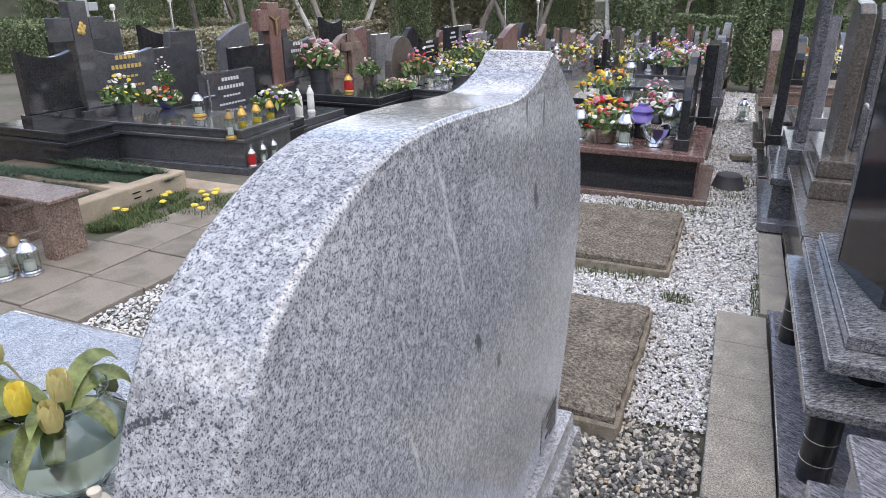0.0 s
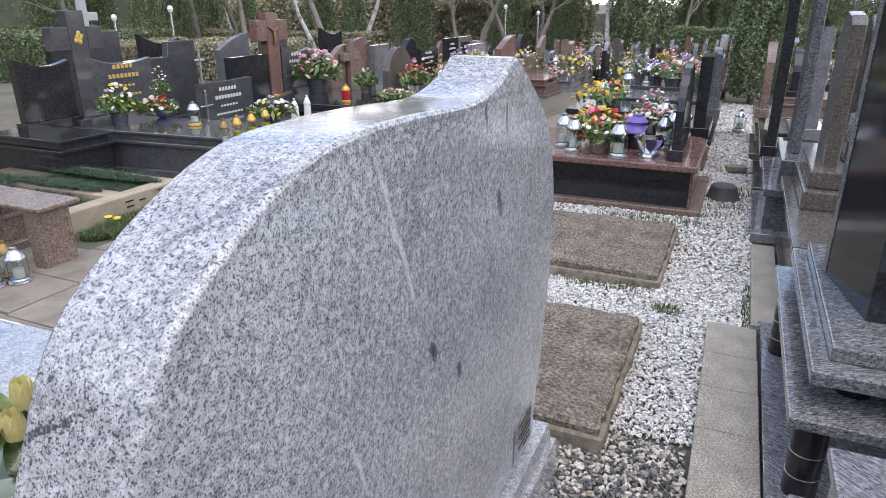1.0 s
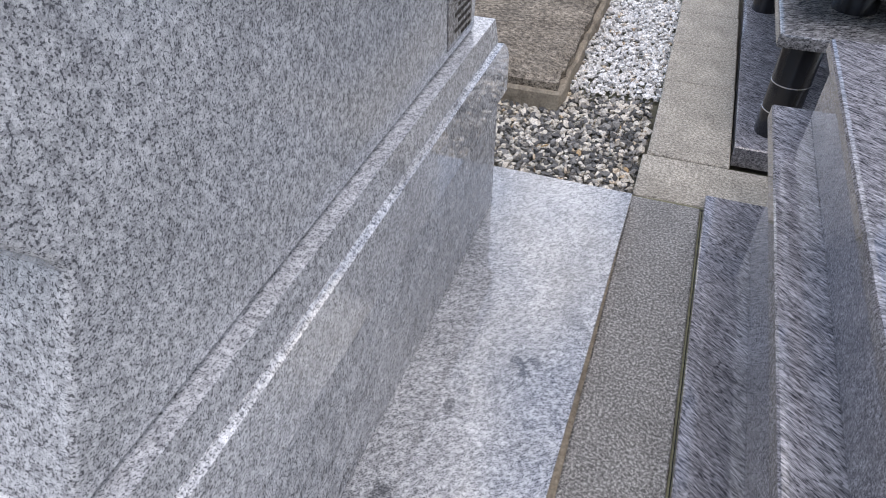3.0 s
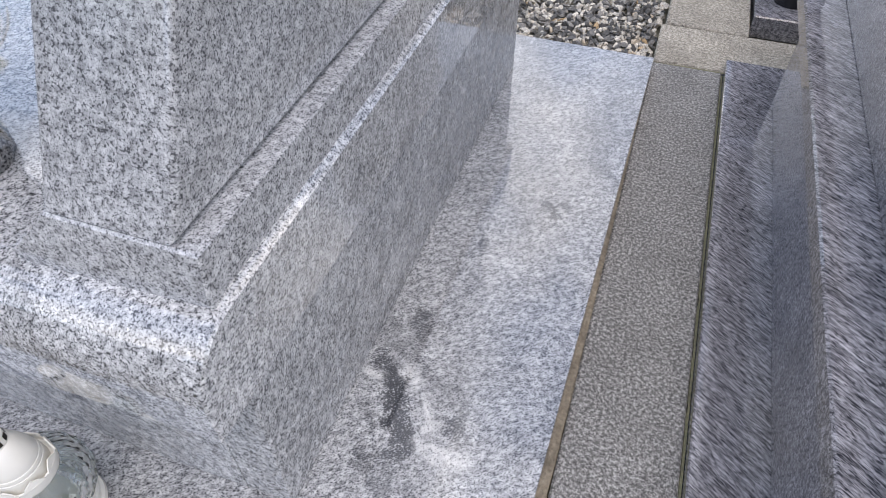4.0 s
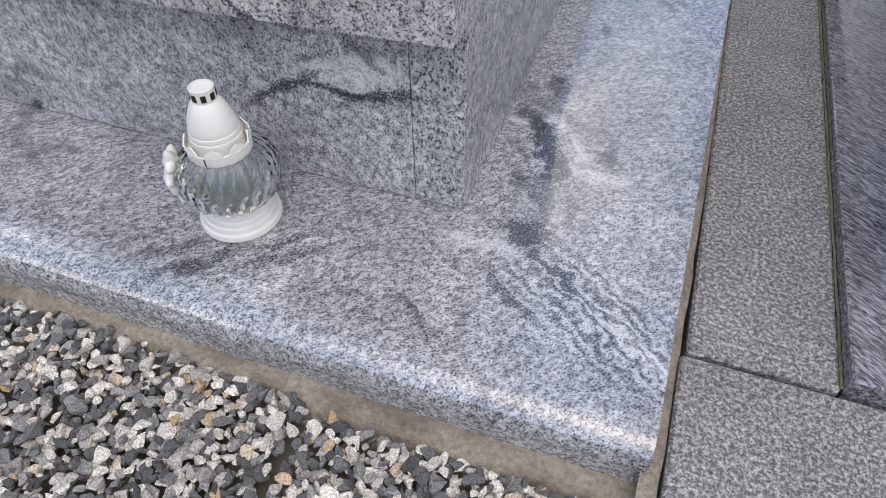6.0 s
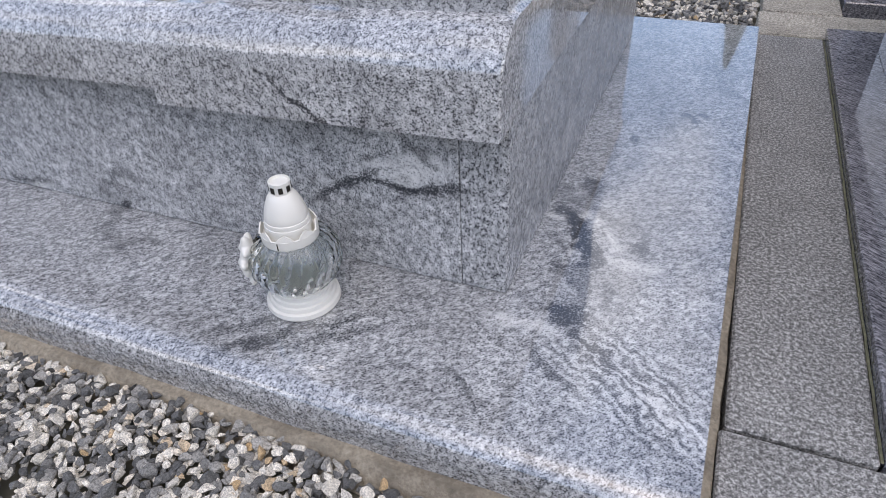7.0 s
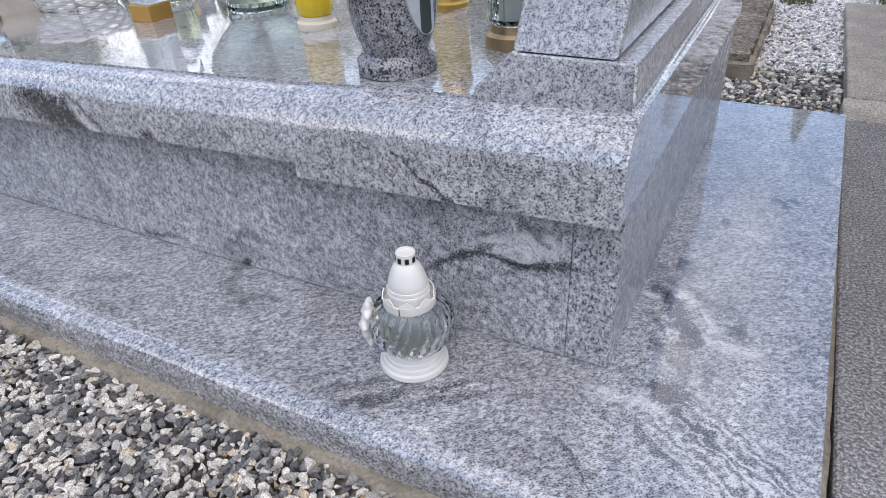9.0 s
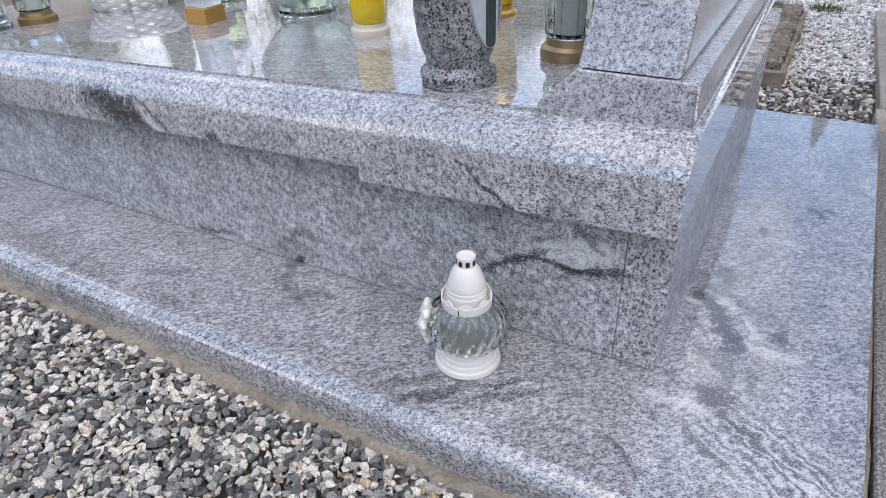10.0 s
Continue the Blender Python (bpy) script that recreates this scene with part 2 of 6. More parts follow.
LIGHT, MID, DARK = (0.76, 0.755, 0.75), (0.49, 0.49, 0.493), (0.045, 0.047, 0.053)
STELE_MARKS = [("YZ", 0.477, 1.568, 0.14, 0.006, -66, 0.75), ("YZ", 0.345, 1.275, 0.06, 0.005, -70, 0.6), ("YZ", 0.598, 1.329, 0.022, 0.01, -60, -2.8), ("YZ", 0.921, 1.498, 0.026, 0.01, -75, -2.8), ("YZ", 0.83, 1.69, 0.03, 0.006, -80, -2.8), ("YZ", 0.95, 1.67, 0.03, 0.005, -80, -2.8), ("YZ", 0.712, 1.226, 0.018, 0.009, -70, -2.8), ("YZ", 0.19, 1.19, 0.04, 0.009, -65, -2.8), ("XZ", -0.07, 1.69, 0.05, 0.004, 35, -0.75), ("XZ", -0.140, 1.530, 0.045, 0.0045, 32, -1.5)]
SLAB_MARKS = [("XZ", -0.330, 0.485, 0.075, 0.006, -38, -1.6), ("XZ", -1.335, 0.478, 0.125, 0.036, -10, -2.4), ("XZ", -1.235, 0.462, 0.055, 0.014, -35, 1.0), ("XZ", -1.50, 0.45, 0.05, 0.008, -55, 0.7), ("XZ", -1.03, 0.458, 0.026, 0.013, -20, -1.6), ("XZ", -0.80, 0.50, 0.012, 0.006, 0, -0.7)]
WALL_MARKS = [("XZ", -0.172, 0.357, 0.074, 0.027, 8, 1.0), ("XZ", -0.165, 0.322, 0.085, 0.009, 4, -1.7), ("XZ", -0.290, 0.303, 0.070, 0.010, 32, -1.5), ("XZ", -0.14, 0.385, 0.035, 0.008, -40, -0.9), ("XZ", -0.24, 0.372, 0.03, 0.008, 40, -0.8), ("XZ", -0.36, 0.262, 0.035, 0.010, 30, -0.6), ("XZ", -0.881, 0.142, 0.016, 0.014, 0, -1.5), ("XZ", -1.15, 0.146, 0.07, 0.012, 5, -1.5), ("XZ", -1.13, 0.142, 0.04, 0.010, 5, 0.9), ("XZ", -0.55, 0.156, 0.06, 0.005, 4, -0.7), ("XZ", -0.60, 0.40, 0.02, 0.006, 30, -0.6)]
LEDGE_MARKS = [("XY", 0.066, 0.255, 0.067, 0.02, -61, -1.89), ("XY", 0.108, 0.175, 0.054, 0.018, -62, -1.89), ("XY", 0.12, 0.075, 0.092, 0.0128, -86, -0.8), ("XY", 0.112, -0.015, 0.039, 0.027, -30, -1.76), ("XY", 0.15, 0.235, 0.024, 0.014, -60, 0.87), ("XY", 0.092, 0.28, 0.026, 0.017, -60, 0.87), ("XY", 0.03, 0.262, 0.022, 0.014, -60, 0.7), ("XY", 0.195, 0.15, 0.054, 0.014, 2, 0.78), ("XY", 0.165, 0.2, 0.022, 0.017, -60, 0.78), ("XY", 0.214, 0.2, 0.024, 0.014, -50, -1.26), ("XY", 0.045, -0.06, 0.065, 0.016, -8, 0.7), ("XY", 0.15, -0.06, 0.076, 0.014, -42, -1.51), ("XY", 0.124, -0.155, 0.059, 0.011, -34, -1.13), ("XY", 0.33, -0.195, 0.065, 0.011, -33, 0.87), ("XY", 0.002, -0.232, 0.054, 0.008, -26, -0.89), ("XY", -0.325, -0.232, 0.13, 0.014, 42, -1.13), ("XY", -0.4, -0.235, 0.086, 0.011, 40, -0.76), ("XY", -0.22, -0.19, 0.065, 0.011, 38, -0.89), ("XY", 0.077, 0.404, 0.038, 0.016, -60, -1.13), ("XY", 0.131, 0.652, 0.032, 0.011, -60, -1.01), ("XY", 0.245, 0.8, 0.049, 0.008, -58, -1.39), ("XY", 0.262, 0.815, 0.026, 0.007, 30, -1.13), ("XY", -0.75, -0.1, 0.054, 0.011, 30, -0.76), ("XY", -1.15, -0.18, 0.065, 0.011, 25, -0.76), ("XY", 0.085, 0.115, 0.035, 0.01, -55, -0.9), ("XY", 0.17, 0.06, 0.04, 0.008, -75, -0.6), ("XY", 0.05, 0.19, 0.03, 0.008, -50, -0.7)]
G_STELE = granite("pale_granite_polished", (0.66, 0.66, 0.665), (0.455, 0.457, 0.465), (0.085, 0.087, 0.095), 330, 0.14, fleck=0.43, spec=0.5, warp_by=0.016, coat=0.55, coat_ior=1.5, coat_rough=0.14, cloud=0.14, clot=0.16, veins=(1.2, (30, 20, 40), 0.6), marks=STELE_MARKS)
G_SLAB = granite("pale_granite_slab", LIGHT, MID, DARK, 340, 0.06, fleck=0.435, coat=0.65, coat_ior=1.8, cloud=0.2, veins=(1.6, (0, 0, 55), 0.7), marks=SLAB_MARKS)
G_WALL = granite("pale_granite_wall", LIGHT, MID, DARK, 340, 0.24, (1, 1, 0.8), fleck=0.435, spec=0.32, cloud=0.25, warp_by=0.03, veins=(1.5, (0, 70, 20), 0.8), marks=WALL_MARKS, streaks=((0, 60, 0), 0.5))
G_PLINTH = granite("pale_granite_plinth", (0.70, 0.697, 0.69), (0.40, 0.40, 0.403), (0.035, 0.037, 0.043), 370, 0.08, (0.75, 1, 1), (0, 0, 41), fleck=0.43, cloud=0.25, coat=1.0, warp_by=0.05, coat_ior=1.75, clot=0.13, veins=(1.3, (0, 0, 25), 0.6), marks=LEDGE_MARKS, bands=(0.245, -0.130, 0.17, 0.075, -36, 0.021), streaks=((0, 0, 42), 0.85))
G_BLUE = granite("dark_blue_granite", (0.56, 0.545, 0.575), (0.25, 0.245, 0.263), (0.027, 0.027, 0.034), 470, 0.07, (0.22, 1.2, 0.9), (0, 0, -36), fleck=0.43, cloud=0.25, coat=0.5, clot=0.16, streaks=((0, 0, -36), 0.6))
G_GREY = granite("dark_grey_granite", (0.42, 0.413, 0.415), (0.19, 0.187, 0.188), (0.025, 0.025, 0.028), 380, 0.10, (0.3, 1, 1), (20, 0, 30), fleck=0.43, clot=0.25, coat=0.4)
G_SLATE = granite("slate_grey_granite", (0.24, 0.24, 0.255), (0.13, 0.13, 0.14), (0.03, 0.03, 0.034), 190, 0.14, (0.4, 1, 1), (20, 0, 30), fleck=0.43)
G_BLACK = granite("black_granite", (0.05, 0.05, 0.054), (0.026, 0.026, 0.029), (0.012, 0.012, 0.013), 160, 0.08, fleck=0.4)
G_CHAR = granite("charcoal_granite", (0.14, 0.14, 0.148), (0.085, 0.085, 0.091), (0.03, 0.03, 0.034), 240, 0.12, fleck=0.42, coat=0.5)
G_RED = granite("red_granite", (0.34, 0.20, 0.17), (0.22, 0.12, 0.10), (0.06, 0.035, 0.032), 170, 0.14, fleck=0.40)
G_BROWN = granite("brown_granite", (0.40, 0.29, 0.23), (0.25, 0.17, 0.135), (0.07, 0.05, 0.045), 170, 0.2, fleck=0.40)
G_TAN = granite("tan_granite", (0.20, 0.17, 0.145), (0.115, 0.10, 0.085), (0.05, 0.042, 0.038), 170, 0.16, fleck=0.40)
CONCRETE = granite("grey_paving", (0.60, 0.58, 0.55), (0.20, 0.195, 0.185), (0.055, 0.053, 0.05), 440, 0.75, fleck=0.43, cloud=0.2, relief=0.0012, clot=0.07, spec=0.3)
SANDY = granite("sandy_paving", (0.70, 0.64, 0.54), (0.40, 0.362, 0.30), (0.10, 0.088, 0.07), 320, 0.8, fleck=0.42, cloud=0.3, relief=0.0012, clot=0.08, spec=0.3)
PAVING = rough_mat("brown_paving", (0.20, 0.172, 0.135), (0.33, 0.285, 0.23), 75, 0.9, 0.004, 3.4, (0.145, 0.13, 0.095), 0.16)
MORTAR = rough_mat("mortar", (0.20, 0.165, 0.12), (0.44, 0.38, 0.29), 110, 0.95, 0.010, 11.0, (0.12, 0.10, 0.075))
OLDSLAB = granite("old_concrete", (0.42, 0.36, 0.285), (0.22, 0.187, 0.145), (0.05, 0.042, 0.034), 170, 0.95, fleck=0.42, cloud=0.45, relief=0.006, spec=0.2, clot=0.22)
SAND_CONC = rough_mat("sandy_concrete", (0.38, 0.30, 0.21), (0.52, 0.43, 0.32), 50, 0.95, 0.003, 2.5, (0.30, 0.24, 0.17))
SOIL = rough_mat("soil", (0.11, 0.085, 0.06), (0.20, 0.155, 0.11), 40, 1.0, 0.01, 3.0)
EARTH = rough_mat("ground_earth", (0.13, 0.115, 0.09), (0.20, 0.18, 0.14), 9, 1.0, 0.01, 0.5, (0.07, 0.085, 0.04))
STONES = islands("grey_gravel", [(0.0, (0.072, 0.070, 0.067)), (0.25, (0.145, 0.142, 0.135)), (0.48, (0.29, 0.275, 0.25)), (0.66, (0.56, 0.515, 0.44)), (0.96, (0.78, 0.715, 0.61)), (1.0, (0.45, 0.30, 0.15))], 0.85, 320, 0.004)
STONES_W = islands("white_gravel", [(0.0, (0.30, 0.295, 0.285)), (0.2, (0.58, 0.565, 0.54)), (0.6, (0.72, 0.70, 0.67)), (0.93, (0.84, 0.82, 0.78)), (1.0, (0.45, 0.34, 0.22))])
WHITE = plain("white_plastic", (0.80, 0.775, 0.71), 0.38, vary=0.03)
CREAM = plain("cream_plastic", (0.74, 0.66, 0.52), 0.45, vary=0.06)
GOLD = plain("gold_plastic", (0.62, 0.38, 0.10), 0.3, 0.6)
GOLDPAINT = plain("gold_paint", (0.60, 0.40, 0.12), 0.4, 0.3)
SILVER = plain("silver_metal", (0.62, 0.62, 0.63), 0.25, 0.9)
BRONZE = plain("bronze_plastic", (0.42, 0.29, 0.15), 0.3, 0.55)
BRASS = plain("dark_brass", (0.30, 0.20, 0.09), 0.4, 0.7)
BLACKPLASTIC = plain("black_gloss", (0.015, 0.015, 0.017), 0.2)
# near-black puts the shade inside openings into colour; also inks the plaque letters
DARKHOLE = plain("dark_opening", (0.02, 0.015, 0.01), 0.9)
LETTER = plain("pale_lettering", (0.62, 0.62, 0.60), 0.6)
GLASS = glass("clear_glass", (0.90, 0.95, 0.93))
GLASS_L = glass("lantern_glass", (0.93, 0.96, 0.945), 0.0)
GLASS_G = glass("greenish_glass", (0.90, 0.96, 0.91), 0.06)
GLASS_Y = glass("yellow_green_glass", (0.93, 0.97, 0.78), 0.06)
YELLOW = plain("yellow_glass", (0.78, 0.53, 0.02), 0.12)
REDGLASS = plain("red_glass", (0.42, 0.02, 0.025), 0.12)
PURPLE = plain("purple_plastic", (0.17, 0.12, 0.42), 0.4)
ORANGEP = plain("amber_card", (0.50, 0.28, 0.07), 0.45)
LEAF = islands("leaf_green", [(0.0, (0.05, 0.09, 0.025)), (0.6, (0.09, 0.16, 0.04)), (1.0, (0.17, 0.24, 0.07))], 0.55)
NEEDLE = islands("needle_green", [(0.0, (0.06, 0.095, 0.05)), (0.6, (0.17, 0.22, 0.11)), (1.0, (0.38, 0.42, 0.22))], 0.8)
SPRING = islands("spring_leaf", [(0.0, (0.18, 0.16, 0.12)), (0.5, (0.33, 0.305, 0.20)), (1.0, (0.48, 0.45, 0.27))], 0.8)
GRASS = islands("grass_blade", [(0.0, (0.05, 0.085, 0.025)), (0.7, (0.10, 0.15, 0.045)), (1.0, (0.22, 0.21, 0.09))], 0.7)
FIR = islands("cut_fir", [(0.0, (0.02, 0.05, 0.025)), (1.0, (0.06, 0.10, 0.05))], 0.7)
BLOOMS = islands("mixed_blooms", [(0.0, (0.08, 0.13, 0.04)), (0.40, (0.10, 0.17, 0.05)), (0.42, (0.74, 0.56, 0.07)), (0.60, (0.76, 0.60, 0.10)), (0.62, (0.76, 0.75, 0.70)), (0.84, (0.78, 0.77, 0.72)), (0.86, (0.70, 0.28, 0.36)), (0.94, (0.65, 0.22, 0.08)), (1.0, (0.40, 0.26, 0.55))], 0.7)
TULIP = islands("tulip_leaf", [(0.0, (0.12, 0.16, 0.04)), (0.5, (0.22, 0.25, 0.085)), (0.75, (0.30, 0.29, 0.12)), (1.0, (0.38, 0.25, 0.13))], 0.45, 18)
BARK = rough_mat("bark", (0.16, 0.135, 0.115), (0.28, 0.24, 0.20), 25, 0.95, 0.01, 4)
BIRCH = rough_mat("pale_bark", (0.55, 0.53, 0.49), (0.68, 0.66, 0.62), 12, 0.9, 0.005, 5, (0.10, 0.09, 0.08))
PETALS = {k: plain("petal_" + k, c, 0.6, vary=0.2) for k, c in dict(white=(0.78, 0.77, 0.70), yellow=(0.74, 0.56, 0.07), pink=(0.72, 0.25, 0.33), red=(0.55, 0.03, 0.03), orange=(0.75, 0.25, 0.05), violet=(0.35, 0.20, 0.50), wilted=(0.50, 0.42, 0.16), cream=(0.72, 0.55, 0.40), rose=(0.60, 0.32, 0.36)).items()}


# ---- shaping ----
def mesh_of(name, bm, material, smooth=False):
    me = bpy.data.meshes.new(name)
    bmesh.ops.recalc_face_normals(bm, faces=bm.faces)
    bm.to_mesh(me)
    bm.free()
    me.materials.append(material)
    if smooth:
        me.polygons.foreach_set("use_smooth", [True] * len(me.polygons))
        me.set_sharp_from_angle(angle=radians(34))
    return me


def part(name, bm, material, parent, label="", smooth=False, at=None):
    ob = new(name, mesh_of(name, bm, material, smooth))
    ob.parent = parent
    if at is not None:
        ob.matrix_local = at
    if label:
        ob["label"] = label
    return ob


def solo(name, bm, material, label, category, kind="", group="", smooth=False, at=None):
    ob = new(name, mesh_of(name, bm, material, smooth))
    if at is not None:
        ob.matrix_world = at
    return tagged(ob, label, category, group, kind)


def thing(name, x, y, z, label, category, group="", turn=0, kind=""):
    ob = new(name)
    ob.empty_display_size = 0.05
    ob.matrix_world = pose(x, y, z, 0, 0, turn)
    return tagged(ob, label, category, group, kind)


def box(x0, x1, y0, y1, z0, z1, bevel=0.0, segs=1, bm=None):
    own = bm is None
    b = bmesh.new()
    bmesh.ops.create_cube(b, size=1, matrix=Matrix.Translation(((x0 + x1) / 2, (y0 + y1) / 2, (z0 + z1) / 2)) @ Matrix.Diagonal((x1 - x0, y1 - y0, z1 - z0, 1)))
    if bevel:
        bmesh.ops.bevel(b, geom=list(b.edges), offset=bevel, segments=segs, affect="EDGES", profile=0.5)
    if own:
        return b
    me = bpy.data.meshes.new("tmp")
    b.to_mesh(me)
    b.free()
    bm.from_mesh(me)
    bpy.data.meshes.remove(me)
    return bm


def prism(outline, axis, lo, hi, bevel=0.0, segs=1):
    """A flat outline drawn out along an axis; the outline is in the two other axes, in x, y, z order."""
    b = bmesh.new()

    def at(p, d):
        q = list(p)
        q.insert(axis, d)
        return q
    a = [b.verts.new(at(p, lo)) for p in outline]
    c = [b.verts.new(at(p, hi)) for p in outline]
    fa, fc = b.faces.new(a), b.faces.new(c[::-1])
    n = len(a)
    for i in range(n):
        b.faces.new((a[i], c[i], c[(i + 1) % n], a[(i + 1) % n]))
    if bevel:
        rim = list({e for f in (fa, fc) for e in f.edges})
        bmesh.ops.recalc_face_normals(b, faces=b.faces)
        bmesh.ops.bevel(b, geom=rim, offset=bevel, segments=segs, affect="EDGES", profile=0.5, clamp_overlap=True)
    return b


def lathe(profile, segs=28, flutes=0, depth=0.0, twist=0.0, sx=1.0, sy=1.0):
    b = bmesh.new()
    rings = []
    h0, h1 = profile[0][1], profile[-1][1]
    for r, z in profile:
        ring = []
        for k in range(segs):
            a = 2 * math.pi * k / segs
            tw = twist * (z - h0) / max(1e-6, h1 - h0)
            rr = r * (1 + depth * math.cos(flutes * (a + tw))) if flutes else r
            ring.append(b.verts.new((rr * math.cos(a) * sx, rr * math.sin(a) * sy, z)))
        rings.append(ring)
    for p, q in zip(rings, rings[1:]):
        for k in range(segs):
            b.faces.new((p[k], p[(k + 1) % segs], q[(k + 1) % segs], q[k]))
    if profile[0][0] > 1e-5:
        b.faces.new(rings[0][::-1])
    if profile[-1][0] > 1e-5:
        b.faces.new(rings[-1])
    bmesh.ops.remove_doubles(b, verts=b.verts, dist=1e-6)
    return b


def tube(points, radii, segs=7, bm=None):
    """A tapered round limb along points."""
    b = bm if bm is not None else bmesh.new()
    rings = []
    pts = [Vector(p) for p in points]
    for i, p in enumerate(pts):
        d = (pts[min(i + 1, len(pts) - 1)] - pts[max(i - 1, 0)]).normalized()
        u = d.orthogonal().normalized()
        w = d.cross(u)
        rings.append([b.verts.new(p + radii[i] * (math.cos(2 * math.pi * k / segs) * u + math.sin(2 * math.pi * k / segs) * w)) for k in range(segs)])
    for p, q in zip(rings, rings[1:]):
        for k in range(segs):
            b.faces.new((p[k], p[(k + 1) % segs], q[(k + 1) % segs], q[k]))
    b.faces.new(rings[0][::-1])
    b.faces.new(rings[-1])
    return b


def ball(r, x=0, y=0, z=0, sub=2, sx=1, sy=1, sz=1, rough=0.0, seed=0, bm=None):
    b = bm if bm is not None else bmesh.new()
    made = bmesh.ops.create_icosphere(b, subdivisions=sub, radius=1)["verts"]
    for v in made:
        k = 1 + rough * noise.noise(v.co * 2.3 + Vector((seed, seed * 1.7, 0)))
        v.co = Vector((x + v.co.x * r * sx * k, y + v.co.y * r * sy * k, z + v.co.z * r * sz * k))
    return b


def heap(name, verts, faces, material, label, category, kind="stuff", smooth=False):
    me = bpy.data.meshes.new(name)
    me.from_pydata(verts, [], faces)
    me.materials.append(material)
    if smooth:
        me.polygons.foreach_set("use_smooth", [True] * len(me.polygons))
    me.update()
    return tagged(new(name, me), label, category, "", kind)


def ico(sub):
    b = bmesh.new()
    bmesh.ops.create_icosphere(b, subdivisions=sub, radius=1)
    v = np.array([w.co[:] for w in b.verts])
    f = np.array([[w.index for w in g.verts] for g in b.faces])
    b.free()
    return v, f


def scatter_stones(rng, places, sizes, sub=1):
    """Broken stones: balls cut by a few random planes, each turned at random."""
    v0, f0 = ico(sub)
    n = len(places)
    out = np.empty((n, len(v0), 3))
    shapes = []
    for k in range(24):
        s = v0.copy()
        for _ in range(8):
            d = rng.normal(size=3)
            d /= np.linalg.norm(d)
            h = rng.uniform(0.22, 0.60)
            over = np.maximum(s @ d - h, 0)
            s -= over[:, None] * d
        s *= rng.uniform(0.85, 1.45, size=3)
        shapes.append(s + rng.normal(scale=0.015, size=s.shape))
    which = rng.integers(0, 24, n)
    q = rng.normal(size=(n, 4))
    q /= np.linalg.norm(q, axis=1)[:, None]
    w, x, y, z = q.T
    rot = np.stack([np.stack([1 - 2 * (y * y + z * z), 2 * (x * y - z * w), 2 * (x * z + y * w)], -1), np.stack([2 * (x * y + z * w), 1 - 2 * (x * x + z * z), 2 * (y * z - x * w)], -1), np.stack([2 * (x * z - y * w), 2 * (y * z + x * w), 1 - 2 * (x * x + y * y)], -1)], 1)
    base = np.array(shapes)[which]
    out = np.einsum("nij,nkj->nki", rot, base)
    out[:, :, 2] *= 0.75
    out = out * sizes[:, None, None] + places[:, None, :]
    faces = (f0[None] + (np.arange(n) * len(v0))[:, None, None]).reshape(-1, 3)
    return out.reshape(-1, 3).tolist(), faces.tolist()


# ---- ground ----
def gz(x, y):
    """Height of the ground: level round the tomb, then falling gently away."""
    return -min(1.9, max(0.0, 0.055 * (math.hypot(x, y) - 14)))


def ground_sheet():
    b = bmesh.new()
    bmesh.ops.create_grid(b, x_segments=180, y_segments=180, size=1)
    for v in b.verts:
        x, y = v.co.x, v.co.y
        v.co.x, v.co.y = 900 * x * abs(x) ** 1.6, 900 * y * abs(y) ** 1.6
        v.co.z = 0.012 + gz(v.co.x, v.co.y)
    return solo("ground", b, EARTH, "bare brown earth ground of the cemetery", "ground", "structure")


ground_sheet()
RNG = np.random.default_rng(7)


def stone_field(name, areas, pitch, r0, r1, z, material, label, sub=1, layers=1, avoid=()):
    pts, sizes = [], []
    for x0, x1, y0, y1 in areas:
        for layer in range(layers):
            nx, ny = int((x1 - x0) / pitch), int((y1 - y0) / pitch)
            gx, gy = np.meshgrid(np.arange(nx), np.arange(ny))
            p = np.stack([x0 + (gx.ravel() + 0.5 * (gy.ravel() % 2) + 0.5 * layer) * pitch, y0 + gy.ravel() * pitch], 1)
            p += RNG.normal(scale=pitch * 0.28, size=p.shape)
            p = p[(p[:, 0] > x0) & (p[:, 0] < x1) & (p[:, 1] > y0) & (p[:, 1] < y1)]
            for a0, a1, b0, b1 in avoid:
                p = p[~((p[:, 0] > a0) & (p[:, 0] < a1) & (p[:, 1] > b0) & (p[:, 1] < b1))]
            s = RNG.uniform(r0, r1, len(p)) * np.where(RNG.random(len(p)) < 0.12, 1.3, 1.0)
            h = z + layer * r0 * 0.9 + RNG.uniform(-0.004, 0.004, len(p)) + 0.006 * np.sin(p[:, 0] * 7 + 1.3 * np.sin(p[:, 1] * 5))
            pts.append(np.column_stack([p, h]))
            sizes.append(s)
    v, f = scatter_stones(RNG, np.concatenate(pts), np.concatenate(sizes), sub)
    return heap(name, v, f, material, label, "gravel")


stone_field("gravel", [(-2.3, -0.6, -0.98, -0.344), (-0.6, -0.1, -0.98, -0.350), (-0.1, 0.368, -0.98, -0.362)], 0.0152, 0.0084, 0.0134, 0.040, STONES, "grey and white crushed granite gravel beside the tomb", 2, 2)
stone_field("gravel", [(-3.0, 0.368, -2.2, -0.98)], 0.028, 0.012, 0.019, 0.022, STONES, "grey crushed granite gravel of the walkway", 1, 1)
OLD = [(-1.5, 0.0, 2.25, 3.3), (-1.5, -0.02, 4.12, 5.2)]
stone_field("gravel", [(-0.9, 0.40, 1.58, 2.35)], 0.021, 0.011, 0.017, 0.024, STONES, "damp grey gravel behind the tomb", 1, 2, OLD)
